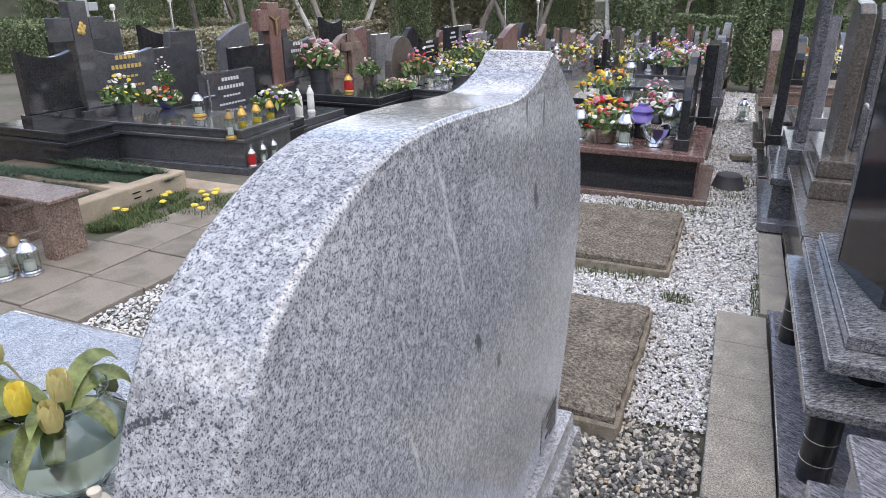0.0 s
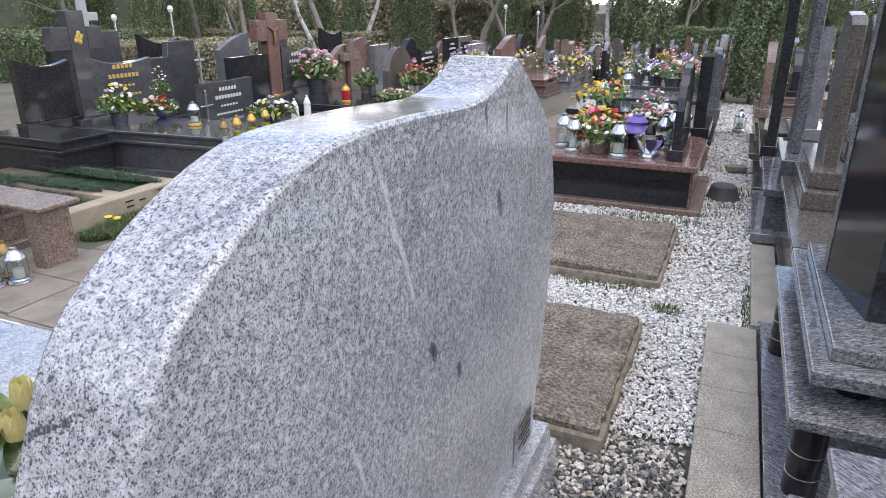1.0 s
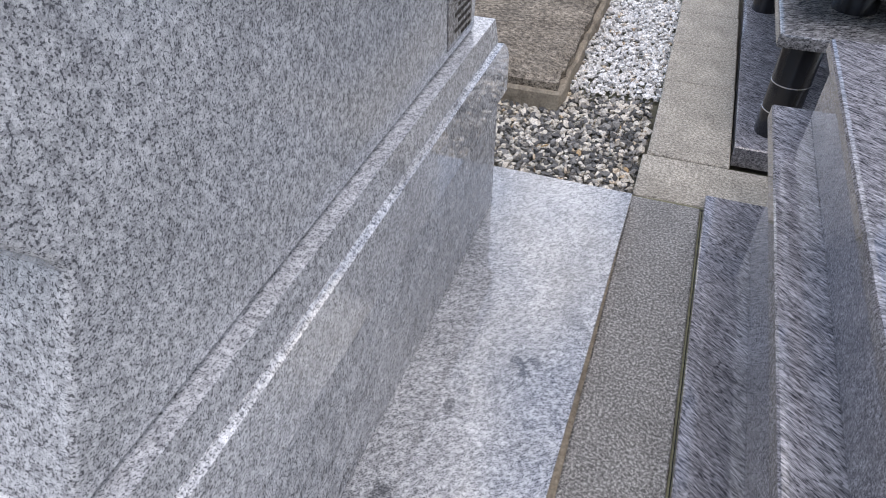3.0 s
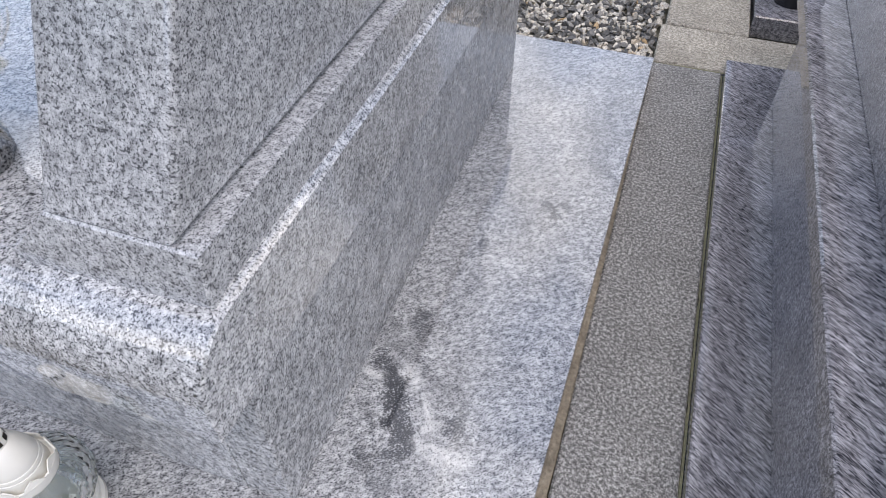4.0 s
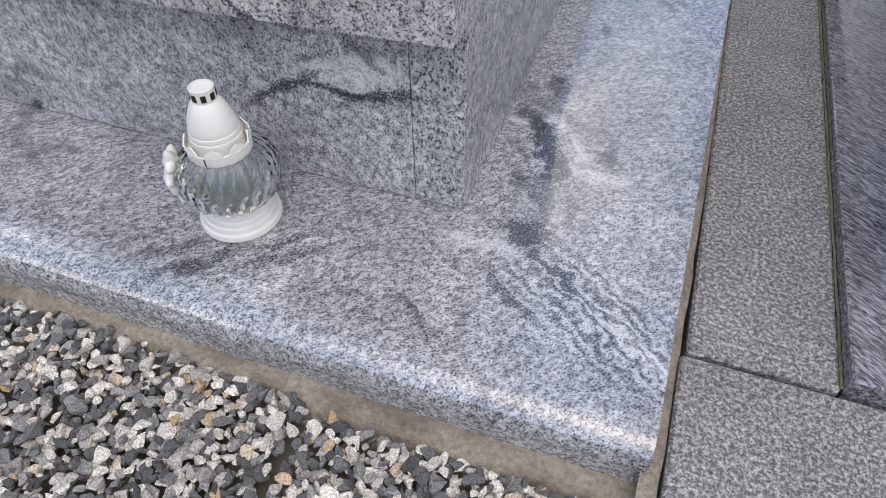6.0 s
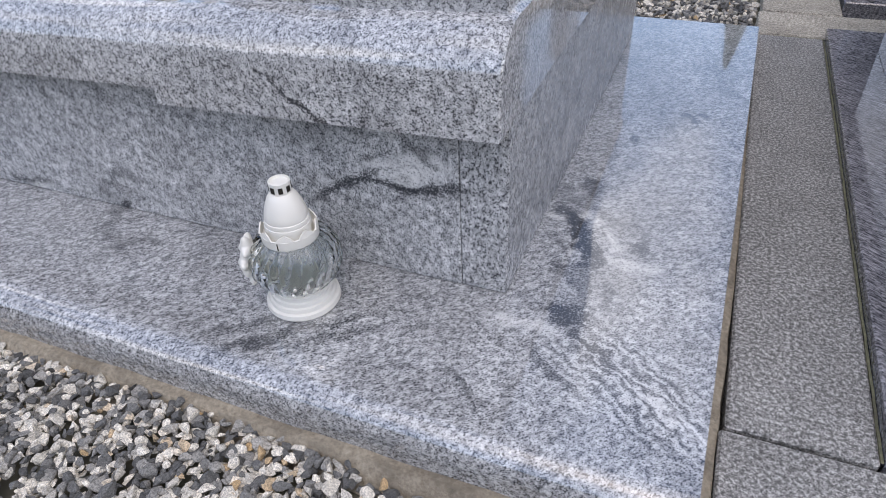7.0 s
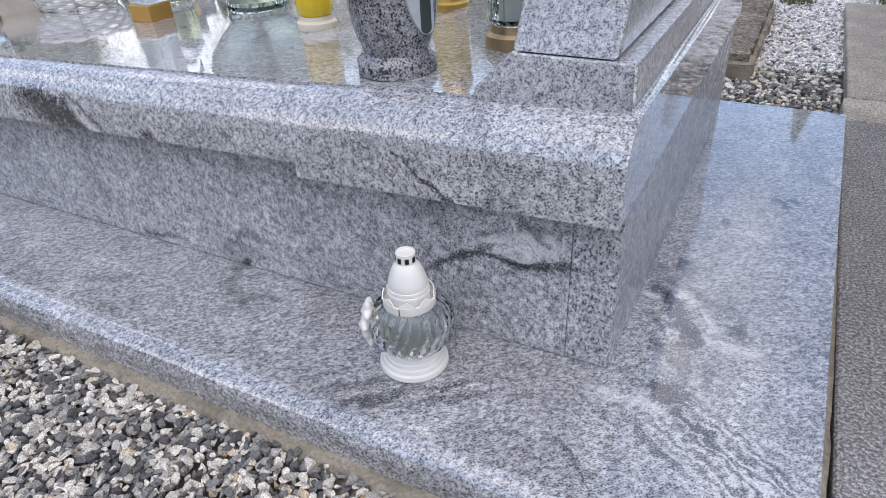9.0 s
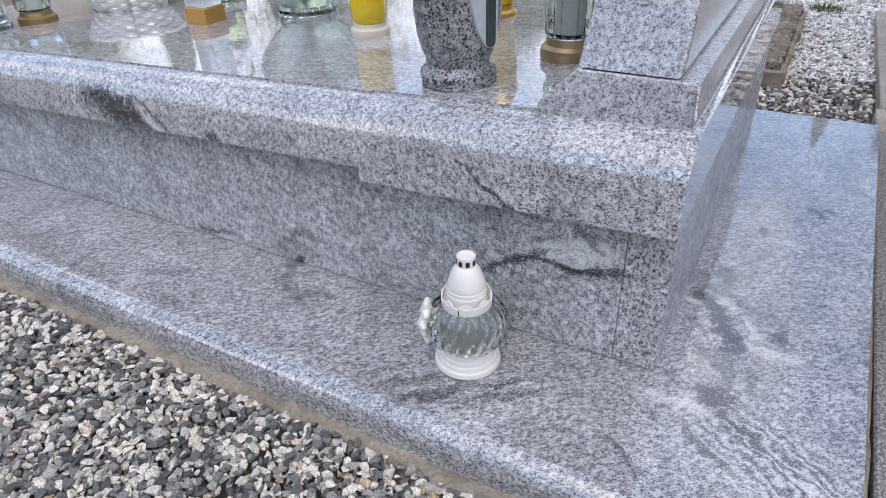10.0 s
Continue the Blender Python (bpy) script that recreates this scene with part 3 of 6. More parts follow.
stone_field("gravel", [(-1.1, 0.66, 2.35, 4.6)], 0.022, 0.011, 0.017, 0.024, STONES_W, "pale gravel of the path between the tomb rows", 1, 2, OLD + [(0.40, 0.70, 0, 3.58)])
stone_field("gravel", [(0.0, 0.66, 8.6, 13.8)], 0.036, 0.018, 0.026, 0.02, STONES_W, "pale gravel further along the path", 1, 1)
stone_field("gravel", [(-1.3, 0.66, 4.6, 8.6), (-3.12, -0.9, 1.58, 3.6)], 0.026, 0.013, 0.02, 0.024, STONES_W, "white gravel strewn between the graves", 1, 1, OLD + [(-2.7, 0.2, 5.9, 7.4)])

# ---- paving beside the tomb ----
kerb = thing("kerb_paving", 0.5, 0.8, 0, "row of weathered grey paving slabs along the tomb", "paving", kind="structure")


def paver(x0, x1, y0, y1, top, parent, material=CONCRETE, tilt=0.0, thick=0.07):
    cx, cy = (x0 + x1) / 2, (y0 + y1) / 2
    b = box(x0 - cx, x1 - cx, y0 - cy, y1 - cy, -thick, 0, 0.004, 1)
    ob = part("slab", b, material, parent)
    ob.matrix_world = pose(cx, cy, top, tilt, RNG.uniform(-0.25, 0.25), 0)
    return ob


bpy.context.view_layer.update()
for x0, x1, y0, y1, top in [(0.390, 0.597, -0.130, 1.618, 0.088), (0.392, 0.90, 1.624, 1.868, 0.090), (0.405, 0.672, 1.873, 2.44, 0.092), (0.402, 0.670, 2.446, 2.82, 0.090), (0.400, 0.668, 2.826, 3.19, 0.088), (0.396, 0.664, 3.196, 3.585, 0.086), (0.383, 0.86, -0.62, -0.136, 0.086), (0.866, 1.5, -0.62, -0.136, 0.084), (0.383, 0.86, -1.12, -0.626, 0.084), (0.635, 0.80, 3.66, 4.3, 0.075), (0.635, 0.80, 4.31, 5.2, 0.072)]:
    paver(x0, x1, y0, y1, top, kerb, SANDY if y0 > 1.6 else CONCRETE)

# mortar under the ledge and beside it
b = bmesh.new()
bmesh.ops.create_grid(b, x_segments=150, y_segments=4, size=0.5)
for v in b.verts:
    k = (v.co.y + 0.5)
    v.co.x = -2.95 + (v.co.x + 0.5) * 3.325
    v.co.y = -0.390 + 0.068 * k + 0.008 * noise.noise((v.co.x * 9, k, 0))
    v.co.z = 0.012 + 0.042 * min(1, k * 2.2) + 0.006 * noise.noise((v.co.x * 14, k * 3, 2))
    if k > 0.98:
        v.co.z = 0.055
solo("mortar_bed", b, MORTAR, "crumbling tan mortar bed under the tomb ledge", "mortar", "structure")
b = bmesh.new()
bmesh.ops.create_grid(b, x_segments=3, y_segments=120, size=0.5)
for v in b.verts:
    k = v.co.x + 0.5
    y = -0.40 + (v.co.y + 0.5) * 1.98
    v.co.x = 0.352 + 0.0172 * (y + 0.35) + 0.040 * k + 0.003 * noise.noise((y * 17, k * 2, 0))
    v.co.y = y
    v.co.z = 0.083 - 0.012 * k * k + 0.004 * noise.noise((y * 22, k * 3, 5)) - (0.06 if k > 0.98 else 0)
solo("mortar_joint", b, MORTAR, "uneven tan mortar joint beside the ledge", "mortar", "structure")


MOSS = rough_mat("moss", (0.12, 0.12, 0.07), (0.25, 0.24, 0.15), 120, 1.0, 0.004, 14.0, (0.12, 0.11, 0.075))
for x0, wd, y0, y1, z in [(0.5975, 0.0055, -0.12, 1.61, 0.0835), (0.392, 0.30, 1.617, 1.626, 0.087)]:
    b = bmesh.new()
    bmesh.ops.create_grid(b, x_segments=4, y_segments=160 if wd < 0.1 else 3, size=0.5)
    for v in b.verts:
        a, c = v.co.x + 0.5, v.co.y + 0.5
        y = y0 + (y1 - y0) * c
        x = x0 + wd * a
        n = noise.noise((x * 30, y * 30, 1.0))
        v.co = Vector((x + (0.006 * n if a < 0.2 and wd < 0.1 else 0), y, z + 0.003 * n + (0.0 if a > 0.1 else -0.004)))
    solo("moss", b, MOSS, "green-brown moss in the joint beside the paving", "moss", "stuff")

# ---- the pale granite tomb ----
tomb = thing("granite_tomb", 0, 0, 0, "large polished pale grey granite tomb with a curved headstone", "tomb")
SLOPE = 0.038


def sheared(b):
    for v in b.verts:
        v.co.z += SLOPE * v.co.x
    return b


def spline(ctrl, steps=6):
    """Smooth curve through a few control points."""
    out = []
    for i in range(len(ctrl) - 1):
        p0, p1, p2, p3 = (Vector(ctrl[max(0, min(len(ctrl) - 1, i + k))]) for k in (-1, 0, 1, 2))
        for s in range(steps):
            t = s / steps
            out.append(tuple(0.5 * (2 * p1 + (p2 - p0) * t + (2 * p0 - 5 * p1 + 4 * p2 - p3) * t * t + (3 * p1 - p0 - 3 * p2 + p3) * t ** 3)))
    return out + [tuple(ctrl[-1])]


ledge = prism([(1.567, 0.05), (1.567, 0.127), (1.564, 0.130), (-0.280, 0.130)] + [(-0.297 - 0.041 * math.sin(q * math.pi / 28), 0.090 + 0.040 * math.cos(q * math.pi / 28)) for q in range(15)] + [(-0.338, 0.05)], 0, -2.95, 0.36)
for v in ledge.verts:
    if v.co.x > 0:
        v.co.x += 0.0172 * (v.co.y + 0.35)
bmesh.ops.bevel(ledge, geom=[e for e in ledge.edges if all(v.co.x > 0 for v in e.verts)], offset=0.002, segments=1, affect="EDGES")
part("ledge", ledge, G_PLINTH, tomb, "polished granite ledge with a rounded lip and dark veins", True)
part("wall_panel", box(-2.5, -0.0806, -0.003, 0.06, 0.131, 0.45, 0.0015), G_WALL, tomb)
part("wall_panel", box(-2.5, -0.083, 1.31, 1.37, 0.131, 0.45, 0.0015), G_WALL, tomb)
part("wall_panel", box(-2.56, -2.503, 0.0, 1.37, 0.131, 0.40, 0.0015), G_WALL, tomb)
part("back_panel", box(-0.080, 0.004, -0.0015, 1.372, 0.131, 0.47, 0.002), G_WALL, tomb)


def moulded(x0, x1, inset, top, bottom):
    near = [(-0.069, bottom + 0.006), (-0.070, top - 0.088), (-0.067, top - 0.067), (-0.058, top - 0.046), (-0.044, top - 0.028), (-0.026, top - 0.014), (-0.010, top - 0.007), (0.010, top - 0.005), (0.011, top)]
    near = [(y + inset, z) for y, z in near]
    far = [(1.372 - y, z) for y, z in near]
    return sheared(prism(near + far[::-1], 0, x0, x1, 0.003, 1))


cap = moulded(-0.612, 0.010, 0.0, 0.632, 0.462)
bmesh.ops.bisect_plane(cap, geom=list(cap.verts) + list(cap.edges) + list(cap.faces), plane_co=(0, 0, 0.625), plane_no=(-SLOPE, 0, 1))
for v in cap.verts:
    # the rear arris is cut off at a slant
    if v.co.x > 0.004 and v.co.z - SLOPE * v.co.x > 0.6265:
        v.co.x -= 0.008
part("rear_cap", cap, G_SLAB, tomb, "thick granite cap with a rounded edge and dark vein", True)
part("cover_slab", moulded(-2.62, -0.6125, 0.015, 0.624, 0.484), G_SLAB, tomb, "mirror polished granite cover slab", True)
foot_block = prism([(-0.272, 0.600), (-0.003, 0.600), (-0.003, 0.640), (-0.008, 0.697), (-0.205, 0.697), (-0.262, 0.640)], 1, 0.002, 1.370, 0.003)
for v in foot_block.verts:
    # the ends slant like the rear
    v.co.y += (0.014 if v.co.y < 0.6 else -0.014) * max(0.0, (v.co.z - 0.64) / 0.057)
part("headstone_base", foot_block, G_STELE, tomb)
lower = spline([(0.018, 0.700), (0.072, 0.815), (0.130, 0.937)], 4)
belly = spline([(0.122, 0.957), (0.040, 1.065), (-0.030, 1.180), (-0.054, 1.275), (-0.043, 1.390), (-0.004, 1.497), (0.055, 1.604), (0.170, 1.682), (0.295, 1.728), (0.420, 1.736), (0.560, 1.733), (0.785, 1.722), (0.920, 1.747), (0.980, 1.779)], 5)
flank = spline([(1.000, 1.781), (1.065, 1.752), (1.265, 1.618), (1.356, 1.455), (1.382, 1.290), (1.368, 1.150), (1.338, 0.985), (1.300, 0.840), (1.275, 0.700)], 5)
sb = prism(lower + belly + flank, 0, -0.205, -0.036, 0.009, 3)
for v in sb.verts:
    # the front face leans back towards the top
    if v.co.x < -0.12:
        v.co.x += 0.029 * min(1.0, max(0.0, (v.co.z - 0.7) / 0.7))
stele = part("headstone", sb, G_STELE, tomb, "wave-shaped pale granite headstone, polished back", True)
stele.modifiers.new("even_normals", "WEIGHTED_NORMAL").keep_sharp = True
plaque = part("plaque", box(-0.0358, -0.0338, 1.090, 1.245, 0.722, 0.835, 0.0006), G_GREY, stele, "small grey maker's plaque with unreadable lettering")
pb = bmesh.new()
for r in range(6):
    w = (0.12, 0.09, 0.13, 0.10, 0.12, 0.08)[r]
    for k in range(int(w / 0.022)):
        box(-0.0339, -0.0331, 1.235 - 0.022 * k - 0.017, 1.235 - 0.022 * k, 0.815 - 0.017 * r, 0.823 - 0.017 * r, bm=pb)
part("lettering", pb, DARKHOLE, stele)


# ---- lanterns and vases ----
def swirl_lantern(x, y, z):
    t = thing("grave_lantern", x, y, z, "white plastic grave lantern with a swirled clear glass globe", "lantern", turn=-20)
    part("base", lathe([(0.0, 0), (0.066, 0), (0.0685, 0.004), (0.0675, 0.013), (0.0620, 0.0145), (0.0625, 0.017), (0.0610, 0.023), (0.0570, 0.0245), (0.0575, 0.027), (0.0560, 0.032), (0.0525, 0.0335), (0.053, 0.036), (0.0515, 0.040), (0.049, 0.041), (0.048, 0.046), (0.0, 0.046)], 56), WHITE, t, "round white stepped base", True)
    prof = [(0.044, 0.0465), (0.058, 0.053), (0.070, 0.066), (0.078, 0.083), (0.0805, 0.10), (0.078, 0.118), (0.070, 0.134), (0.058, 0.146), (0.050, 0.150)]
    inner = [(r - 0.0028, h + (0.003 if h < 0.05 else 0)) for r, h in prof[::-1]]
    globe_mesh = lathe(prof + inner, 132, 22, 0.048, 1.7)
    globe_mesh.verts.index_update()
    for w in globe_mesh.verts:
        # the inner wall is smooth
        ring = w.index // 132 if w.index >= 0 else 0
        if ring >= len(prof):
            k = inner[ring - len(prof)][0] * 0.975 / math.hypot(w.co.x, w.co.y)
            w.co.x, w.co.y = w.co.x * k, w.co.y * k
    part("globe", globe_mesh, GLASS_L, t, "clear glass globe with swirled flutes", True)
    lid = part("lid", lathe([(0.0535, 0.146), (0.0560, 0.148), (0.0565, 0.166), (0.0545, 0.167), (0.0535, 0.158), (0.0475, 0.158), (0.0455, 0.172), (0.0462, 0.174), (0.0450, 0.180), (0.0438, 0.181), (0.0445, 0.183), (0.0432, 0.189), (0.0420, 0.190), (0.0425, 0.192), (0.0400, 0.203), (0.0355, 0.216), (0.0295, 0.229), (0.0225, 0.238), (0.0205, 0.239), (0.0205, 0.260), (0.0180, 0.261), (0.0170, 0.257), (0.0, 0.257)], 56), WHITE, t, "white domed lid with a chimney", True)
    lid.scale = (0.89, 0.89, 1.0)
    for k in range(8):
        a = 2 * math.pi * k / 8
        s = prism([(-0.019, 0), (0.019, 0), (0.012, 0.007), (0.0, 0.013), (-0.012, 0.007)], 1, -0.0012, 0.0012)
        part("scallop", s, WHITE, lid, at=pose(0.0545 * math.sin(a), -0.0545 * math.cos(a), 0.166, -8, 0, math.degrees(a)))
        part("vent", box(-0.0042, 0.0042, -0.0008, 0.0008, 0, 0.011), DARKHOLE, lid, at=pose(0.0204 * math.sin(a + 0.2), -0.0204 * math.cos(a + 0.2), 0.243, 0, 0, math.degrees(a + 0.2)))
    part("rim_notch", box(-0.001, 0.001, -0.001, 0.001, 0, 0.014), DARKHOLE, lid, at=pose(0.0558 * math.sin(0.5), -0.0558 * math.cos(0.5), 0.15, 0, 0, math.degrees(0.5)))
    stem = part("ornament", tube([(0.073, 0.0, 0.064), (0.079, 0.001, 0.096), (0.073, 0.0, 0.128)], [0.012, 0.015, 0.012], 8), WHITE, t, "white moulded flower ornament", True, pose(0, 0, 0, 0, 0, 226))
    for k, (out, side, h, r) in enumerate([(0.080, 0.0, 0.128, 0.019), (0.086, 0.004, 0.098, 0.020), (0.081, -0.002, 0.070, 0.017)]):
        o = ball(1.0, 0, 0, 0, 4)
        for w in o.verts:
            # five petals round a raised middle
            a, rim = math.atan2(w.co.z, w.co.y) + k, math.hypot(w.co.y, w.co.z)
            lobe = 1 + 0.22 * rim * math.cos(5 * a)
            deep = 0.55 + 0.25 * math.exp(-(rim / 0.3) ** 2)
            w.co = Vector((out + r * deep * w.co.x, side + r * 1.2 * lobe * w.co.y, h + r * 1.2 * lobe * w.co.z))
        part("blossom", o, WHITE, stem, "", True)
    return t


swirl_lantern(-0.338, -0.131, 0.1302).scale = (0.97, 0.97, 0.96)


def top_z(x):
    return (0.632 if x > -0.612 else 0.624) + SLOPE * x


def on_tomb(name, x, y, label, category):
    return thing(name, x, y, top_z(x) - 0.001, label, category)


# speckled granite vase
v = on_tomb("stone_vase", -0.475, 0.112, "speckled grey granite vase with a pale inset panel", "vase")
G_VASE = granite("vase_granite", (0.58, 0.575, 0.57), (0.36, 0.355, 0.36), (0.03, 0.03, 0.035), 250, 0.2, fleck=0.455, cloud=0.4, veins=(3.0, (20, 50, 10), 1.0))
vb = lathe([(0, 0), (0.070, 0), (0.0745, 0.004), (0.0755, 0.016), (0.073, 0.028), (0.066, 0.036), (0.061, 0.041), (0.064, 0.052), (0.072, 0.072), (0.079, 0.10), (0.083, 0.14), (0.084, 0.19), (0.081, 0.24), (0.075, 0.29), (0.077, 0.32), (0.066, 0.32), (0.06, 0.25), (0, 0.25)], 56)
for w in vb.verts:
    # the rough foot is hewn by hand
    if 0.002 < w.co.z < 0.045:
        k = 1 + 0.05 * noise.noise(w.co * 40) + 0.03 * noise.noise(w.co * 110)
        w.co.x, w.co.y = w.co.x * k, w.co.y * k
vbody = part("body", vb, G_VASE, v, "", True)
outline = spline([(-0.040, 0.30), (-0.036, 0.20), (-0.020, 0.125), (0.000, 0.088), (0.014, 0.080), (0.027, 0.086), (0.030, 0.12), (0.030, 0.30)], 5)
part("panel", prism(outline, 1, -0.004, 0.004, 0.0012), plain("pale_panel", (0.52, 0.54, 0.55), 0.25), v, "pale smooth inset panel", at=pose(0.0815 * math.cos(radians(-26)), 0.0815 * math.sin(radians(-26)), 0, 0, 0, 64))
u_shape = [(-0.011, 0.30)] + [(-0.011 * math.cos(q * math.pi / 8), 0.093 - 0.011 * math.sin(q * math.pi / 8)) for q in range(9)] + [(0.011, 0.30)]
part("slot", prism(u_shape, 1, -0.003, 0.003, 0.001), plain("dark_green_inset", (0.05, 0.07, 0.06), 0.15), v, "dark green slot", at=pose(0.0862 * math.cos(radians(-18)), 0.0862 * math.sin(radians(-18)), 0, 0, 0, 70))


def cup_lantern(x, y, label, base_m, glass_m, lid_m, r=0.045, h=0.26, flutes=0, z=None, group="", solid=False, fill=None):
    """A tall grave candle: foot, ribbed glass and lid with a small chimney."""
    t = thing("grave_lantern", x, y, top_z(x) - 0.001 if z is None else z, label, "lantern", group)
    part("base", lathe([(0, 0), (r * 1.08, 0), (r * 1.12, h * 0.03), (r * 1.08, h * 0.07), (r * 0.92, h * 0.09), (r * 0.86, h * 0.13), (0, h * 0.13)], 28), base_m, t, "", True)
    outer = [(r * 0.82, h * 0.131), (r * 0.97, h * 0.17), (r, h * 0.3), (r * 0.98, h * 0.55), (r * 0.9, h * 0.66)]
    prof = outer + ([(0, h * 0.66)] if solid else [(a - 0.003, b + (0.004 if k == 4 else 0)) for k, (a, b) in enumerate(outer[::-1])])
    part("glass", lathe(prof, 40, flutes, 0.03 if flutes else 0), glass_m, t, "", True)
    if not solid:
        part("candle", lathe([(0, h * 0.14), (r * (0.84 if fill else 0.55), h * 0.14), (r * (0.84 if fill else 0.55), h * (0.46 if fill else 0.38)), (0, h * (0.46 if fill else 0.38))], 18), fill or WHITE, t, "", True)
    lid = part("lid", lathe([(r * 0.95, h * 0.655), (r * 1.0, h * 0.67), (r * 0.98, h * 0.72), (r * 0.8, h * 0.78), (r * 0.55, h * 0.88), (r * 0.33, h * 0.92), (r * 0.33, h * 0.99), (r * 0.25, h), (0, h)], 28), lid_m, t, "", True)
    part("vent", box(-r * 0.12, r * 0.12, -0.001, 0.001, 0, h * 0.035), DARKHOLE, lid, at=pose(0, -r * 0.335, h * 0.935))
    return t


cup_lantern(-0.327, 0.33, "clear ribbed glass grave lantern on a bronze-coloured base", BRONZE, GLASS, BRONZE, 0.053, 0.34, 20)
cup_lantern(-0.65, 0.67, "amber glass grave lantern on a gold foot", GOLD, YELLOW, GOLD, 0.05, 0.30, 10, solid=True)
cup_lantern(-0.905, 0.43, "yellow glass grave lantern with cream lid and base", CREAM, YELLOW, CREAM, 0.047, 0.25, 12, solid=True)
cup_lantern(-0.44, 0.83, "white grave lantern behind the others", WHITE, GLASS, WHITE, 0.05, 0.26)
t = on_tomb("grave_lantern", -1.52, 0.44, "square grave lantern with an amber card foot", "lantern")
part("base", box(-0.042, 0.042, -0.042, 0.042, 0, 0.048, 0.002), ORANGEP, t, "amber square foot")
part("glass", box(-0.039, 0.039, -0.039, 0.039, 0.049, 0.22, 0.004), glass("milky_glass", (0.9, 0.93, 0.93), 0.3), t)
part("lid", lathe([(0.052, 0.221), (0.052, 0.235), (0.032, 0.26), (0.018, 0.28), (0, 0.28)], 4), SILVER, t)
cup_lantern(-1.72, 0.70, "round yellow-green glass grave lantern", GLASS_Y, GLASS_Y, SILVER, 0.065, 0.22, 10)
cup_lantern(-2.16, 0.30, "grave lantern with a brown foot near the slab edge", BRASS, GLASS, SILVER, 0.055, 0.28, 12)
cup_lantern(-2.22, 0.17, "clear glass grave lantern near the slab edge", GLASS, GLASS, SILVER, 0.06, 0.25, 12)
w = on_tomb("flower_basket", -2.05, 0.58, "white wicker flower basket", "basket")
for k in range(7):
    zz = 0.008 + 0.013 * k
    rr = 0.11 + 0.006 * k
    pts = [(rr * math.cos(a) * 1.25, rr * math.sin(a), zz + 0.003 * math.sin(a * 12 + k * math.pi)) for a in np.linspace(0, 2 * math.pi, 49)]
    part("wicker_strand", tube(pts, [0.007] * 49, 6), WHITE, w, smooth=True)
part("basket_floor", lathe([(0, 0), (0.11, 0), (0.11, 0.006), (0, 0.006)], 24, sx=1.25), WHITE, w)

# big green-tinted glass vase with tulips
VX, VY = -1.27, 0.62
v = on_tomb("glass_vase", VX, VY, "round green-tinted glass vase holding wilting yellow tulips", "vase")
outer = [(0.0, 0.0), (0.085, 0), (0.09, 0.012), (0.085, 0.03), (0.12, 0.06), (0.165, 0.11), (0.18, 0.16), (0.17, 0.21), (0.13, 0.25), (0.105, 0.27), (0.115, 0.29), (0.135, 0.305)]
part("bowl", lathe(outer + [(r - 0.006, z + (0.006 if r < 0.1 and z < 0.02 else 0)) for r, z in outer[:0:-1]] + [(0, 0.012)], 64, 18, 0.012, 0.6), GLASS_G, v, "", True)
part("water", lathe([(0, 0.02), (0.08, 0.03), (0.115, 0.062), (0.158, 0.11), (0.172, 0.16), (0.168, 0.19), (0, 0.19)], 40), glass("cloudy_water", (0.90, 0.94, 0.86), 0.35), v, "", True)
flowers = thing("tulip_bunch", VX, VY, top_z(VX) + 0.03, "bunch of wilting yellow tulips with long green leaves", "flowers")
rs = random.Random(3)


def leaf_blade(b, start, heading, lift, length, width, droop, twist=0.0):
    """A long curved leaf with some fold."""
    p = Vector(start)
    prev = None
    n = 10
    for i in range(n + 1):
        s = i / n
        wd = width * math.sin(math.pi * min(1, 0.12 + s * 0.86)) ** 0.8
        el = lift - droop * s
        d = Vector((math.cos(heading) * math.cos(el), math.sin(heading) * math.cos(el), math.sin(el)))
        side = d.cross(Vector((0, 0, 1)))
        side = side.normalized() if side.length > 1e-3 else Vector((1, 0, 0))
        up = side.cross(d)
        side = (side * math.cos(twist * s) + up * math.sin(twist * s))
        l, m, r = b.verts.new(p - side * wd + up * wd * 0.35), b.verts.new(p), b.verts.new(p + side * wd + up * wd * 0.35)
        if prev:
            b.faces.new((prev[0], l, m, prev[1]))
            b.faces.new((prev[1], m, r, prev[2]))
        prev = (l, m, r)
        p = p + d * length / n


for k in range(16):
    b = bmesh.new()
    a = rs.uniform(0, 2 * math.pi)
    leaf_blade(b, (0.03 * math.cos(a), 0.03 * math.sin(a), 0.20), a, rs.uniform(0.5, 1.25), rs.uniform(0.20, 0.32), rs.uniform(0.026, 0.042), rs.uniform(1.2, 2.9), rs.uniform(-1, 1))
    part("leaf", b, TULIP, flowers, smooth=True)
for k, (dx, dy, dz, wilt) in enumerate([(0.13, -0.06, 0.36, 1), (0.05, -0.12, 0.335, 0), (-0.15, -0.08, 0.34, 1), (0.11, -0.09, 0.28, 1), (-0.30, 0.04, 0.30, 1)]):
    stem = part("stem", tube([(0, 0, 0.02), (dx * 0.3, dy * 0.3, dz * 0.75), (dx * 0.75, dy * 0.75, dz), (dx, dy, dz - 0.02)], [0.005] * 4, 6), TULIP, flowers, smooth=True)
    for p in range(6):
        a = p * math.pi / 3
        pb = bmesh.new()
        ball(0.03, 0, 0, 0, 2, 0.75, 0.25, 1.35, 0.25, p, pb)
        part("petal", pb, PETALS["wilted"] if wilt else PETALS["yellow"], stem, smooth=True, at=pose(dx + 0.018 * math.cos(a), dy + 0.018 * math.sin(a), dz + 0.012, 0, 0, math.degrees(a) + 90))


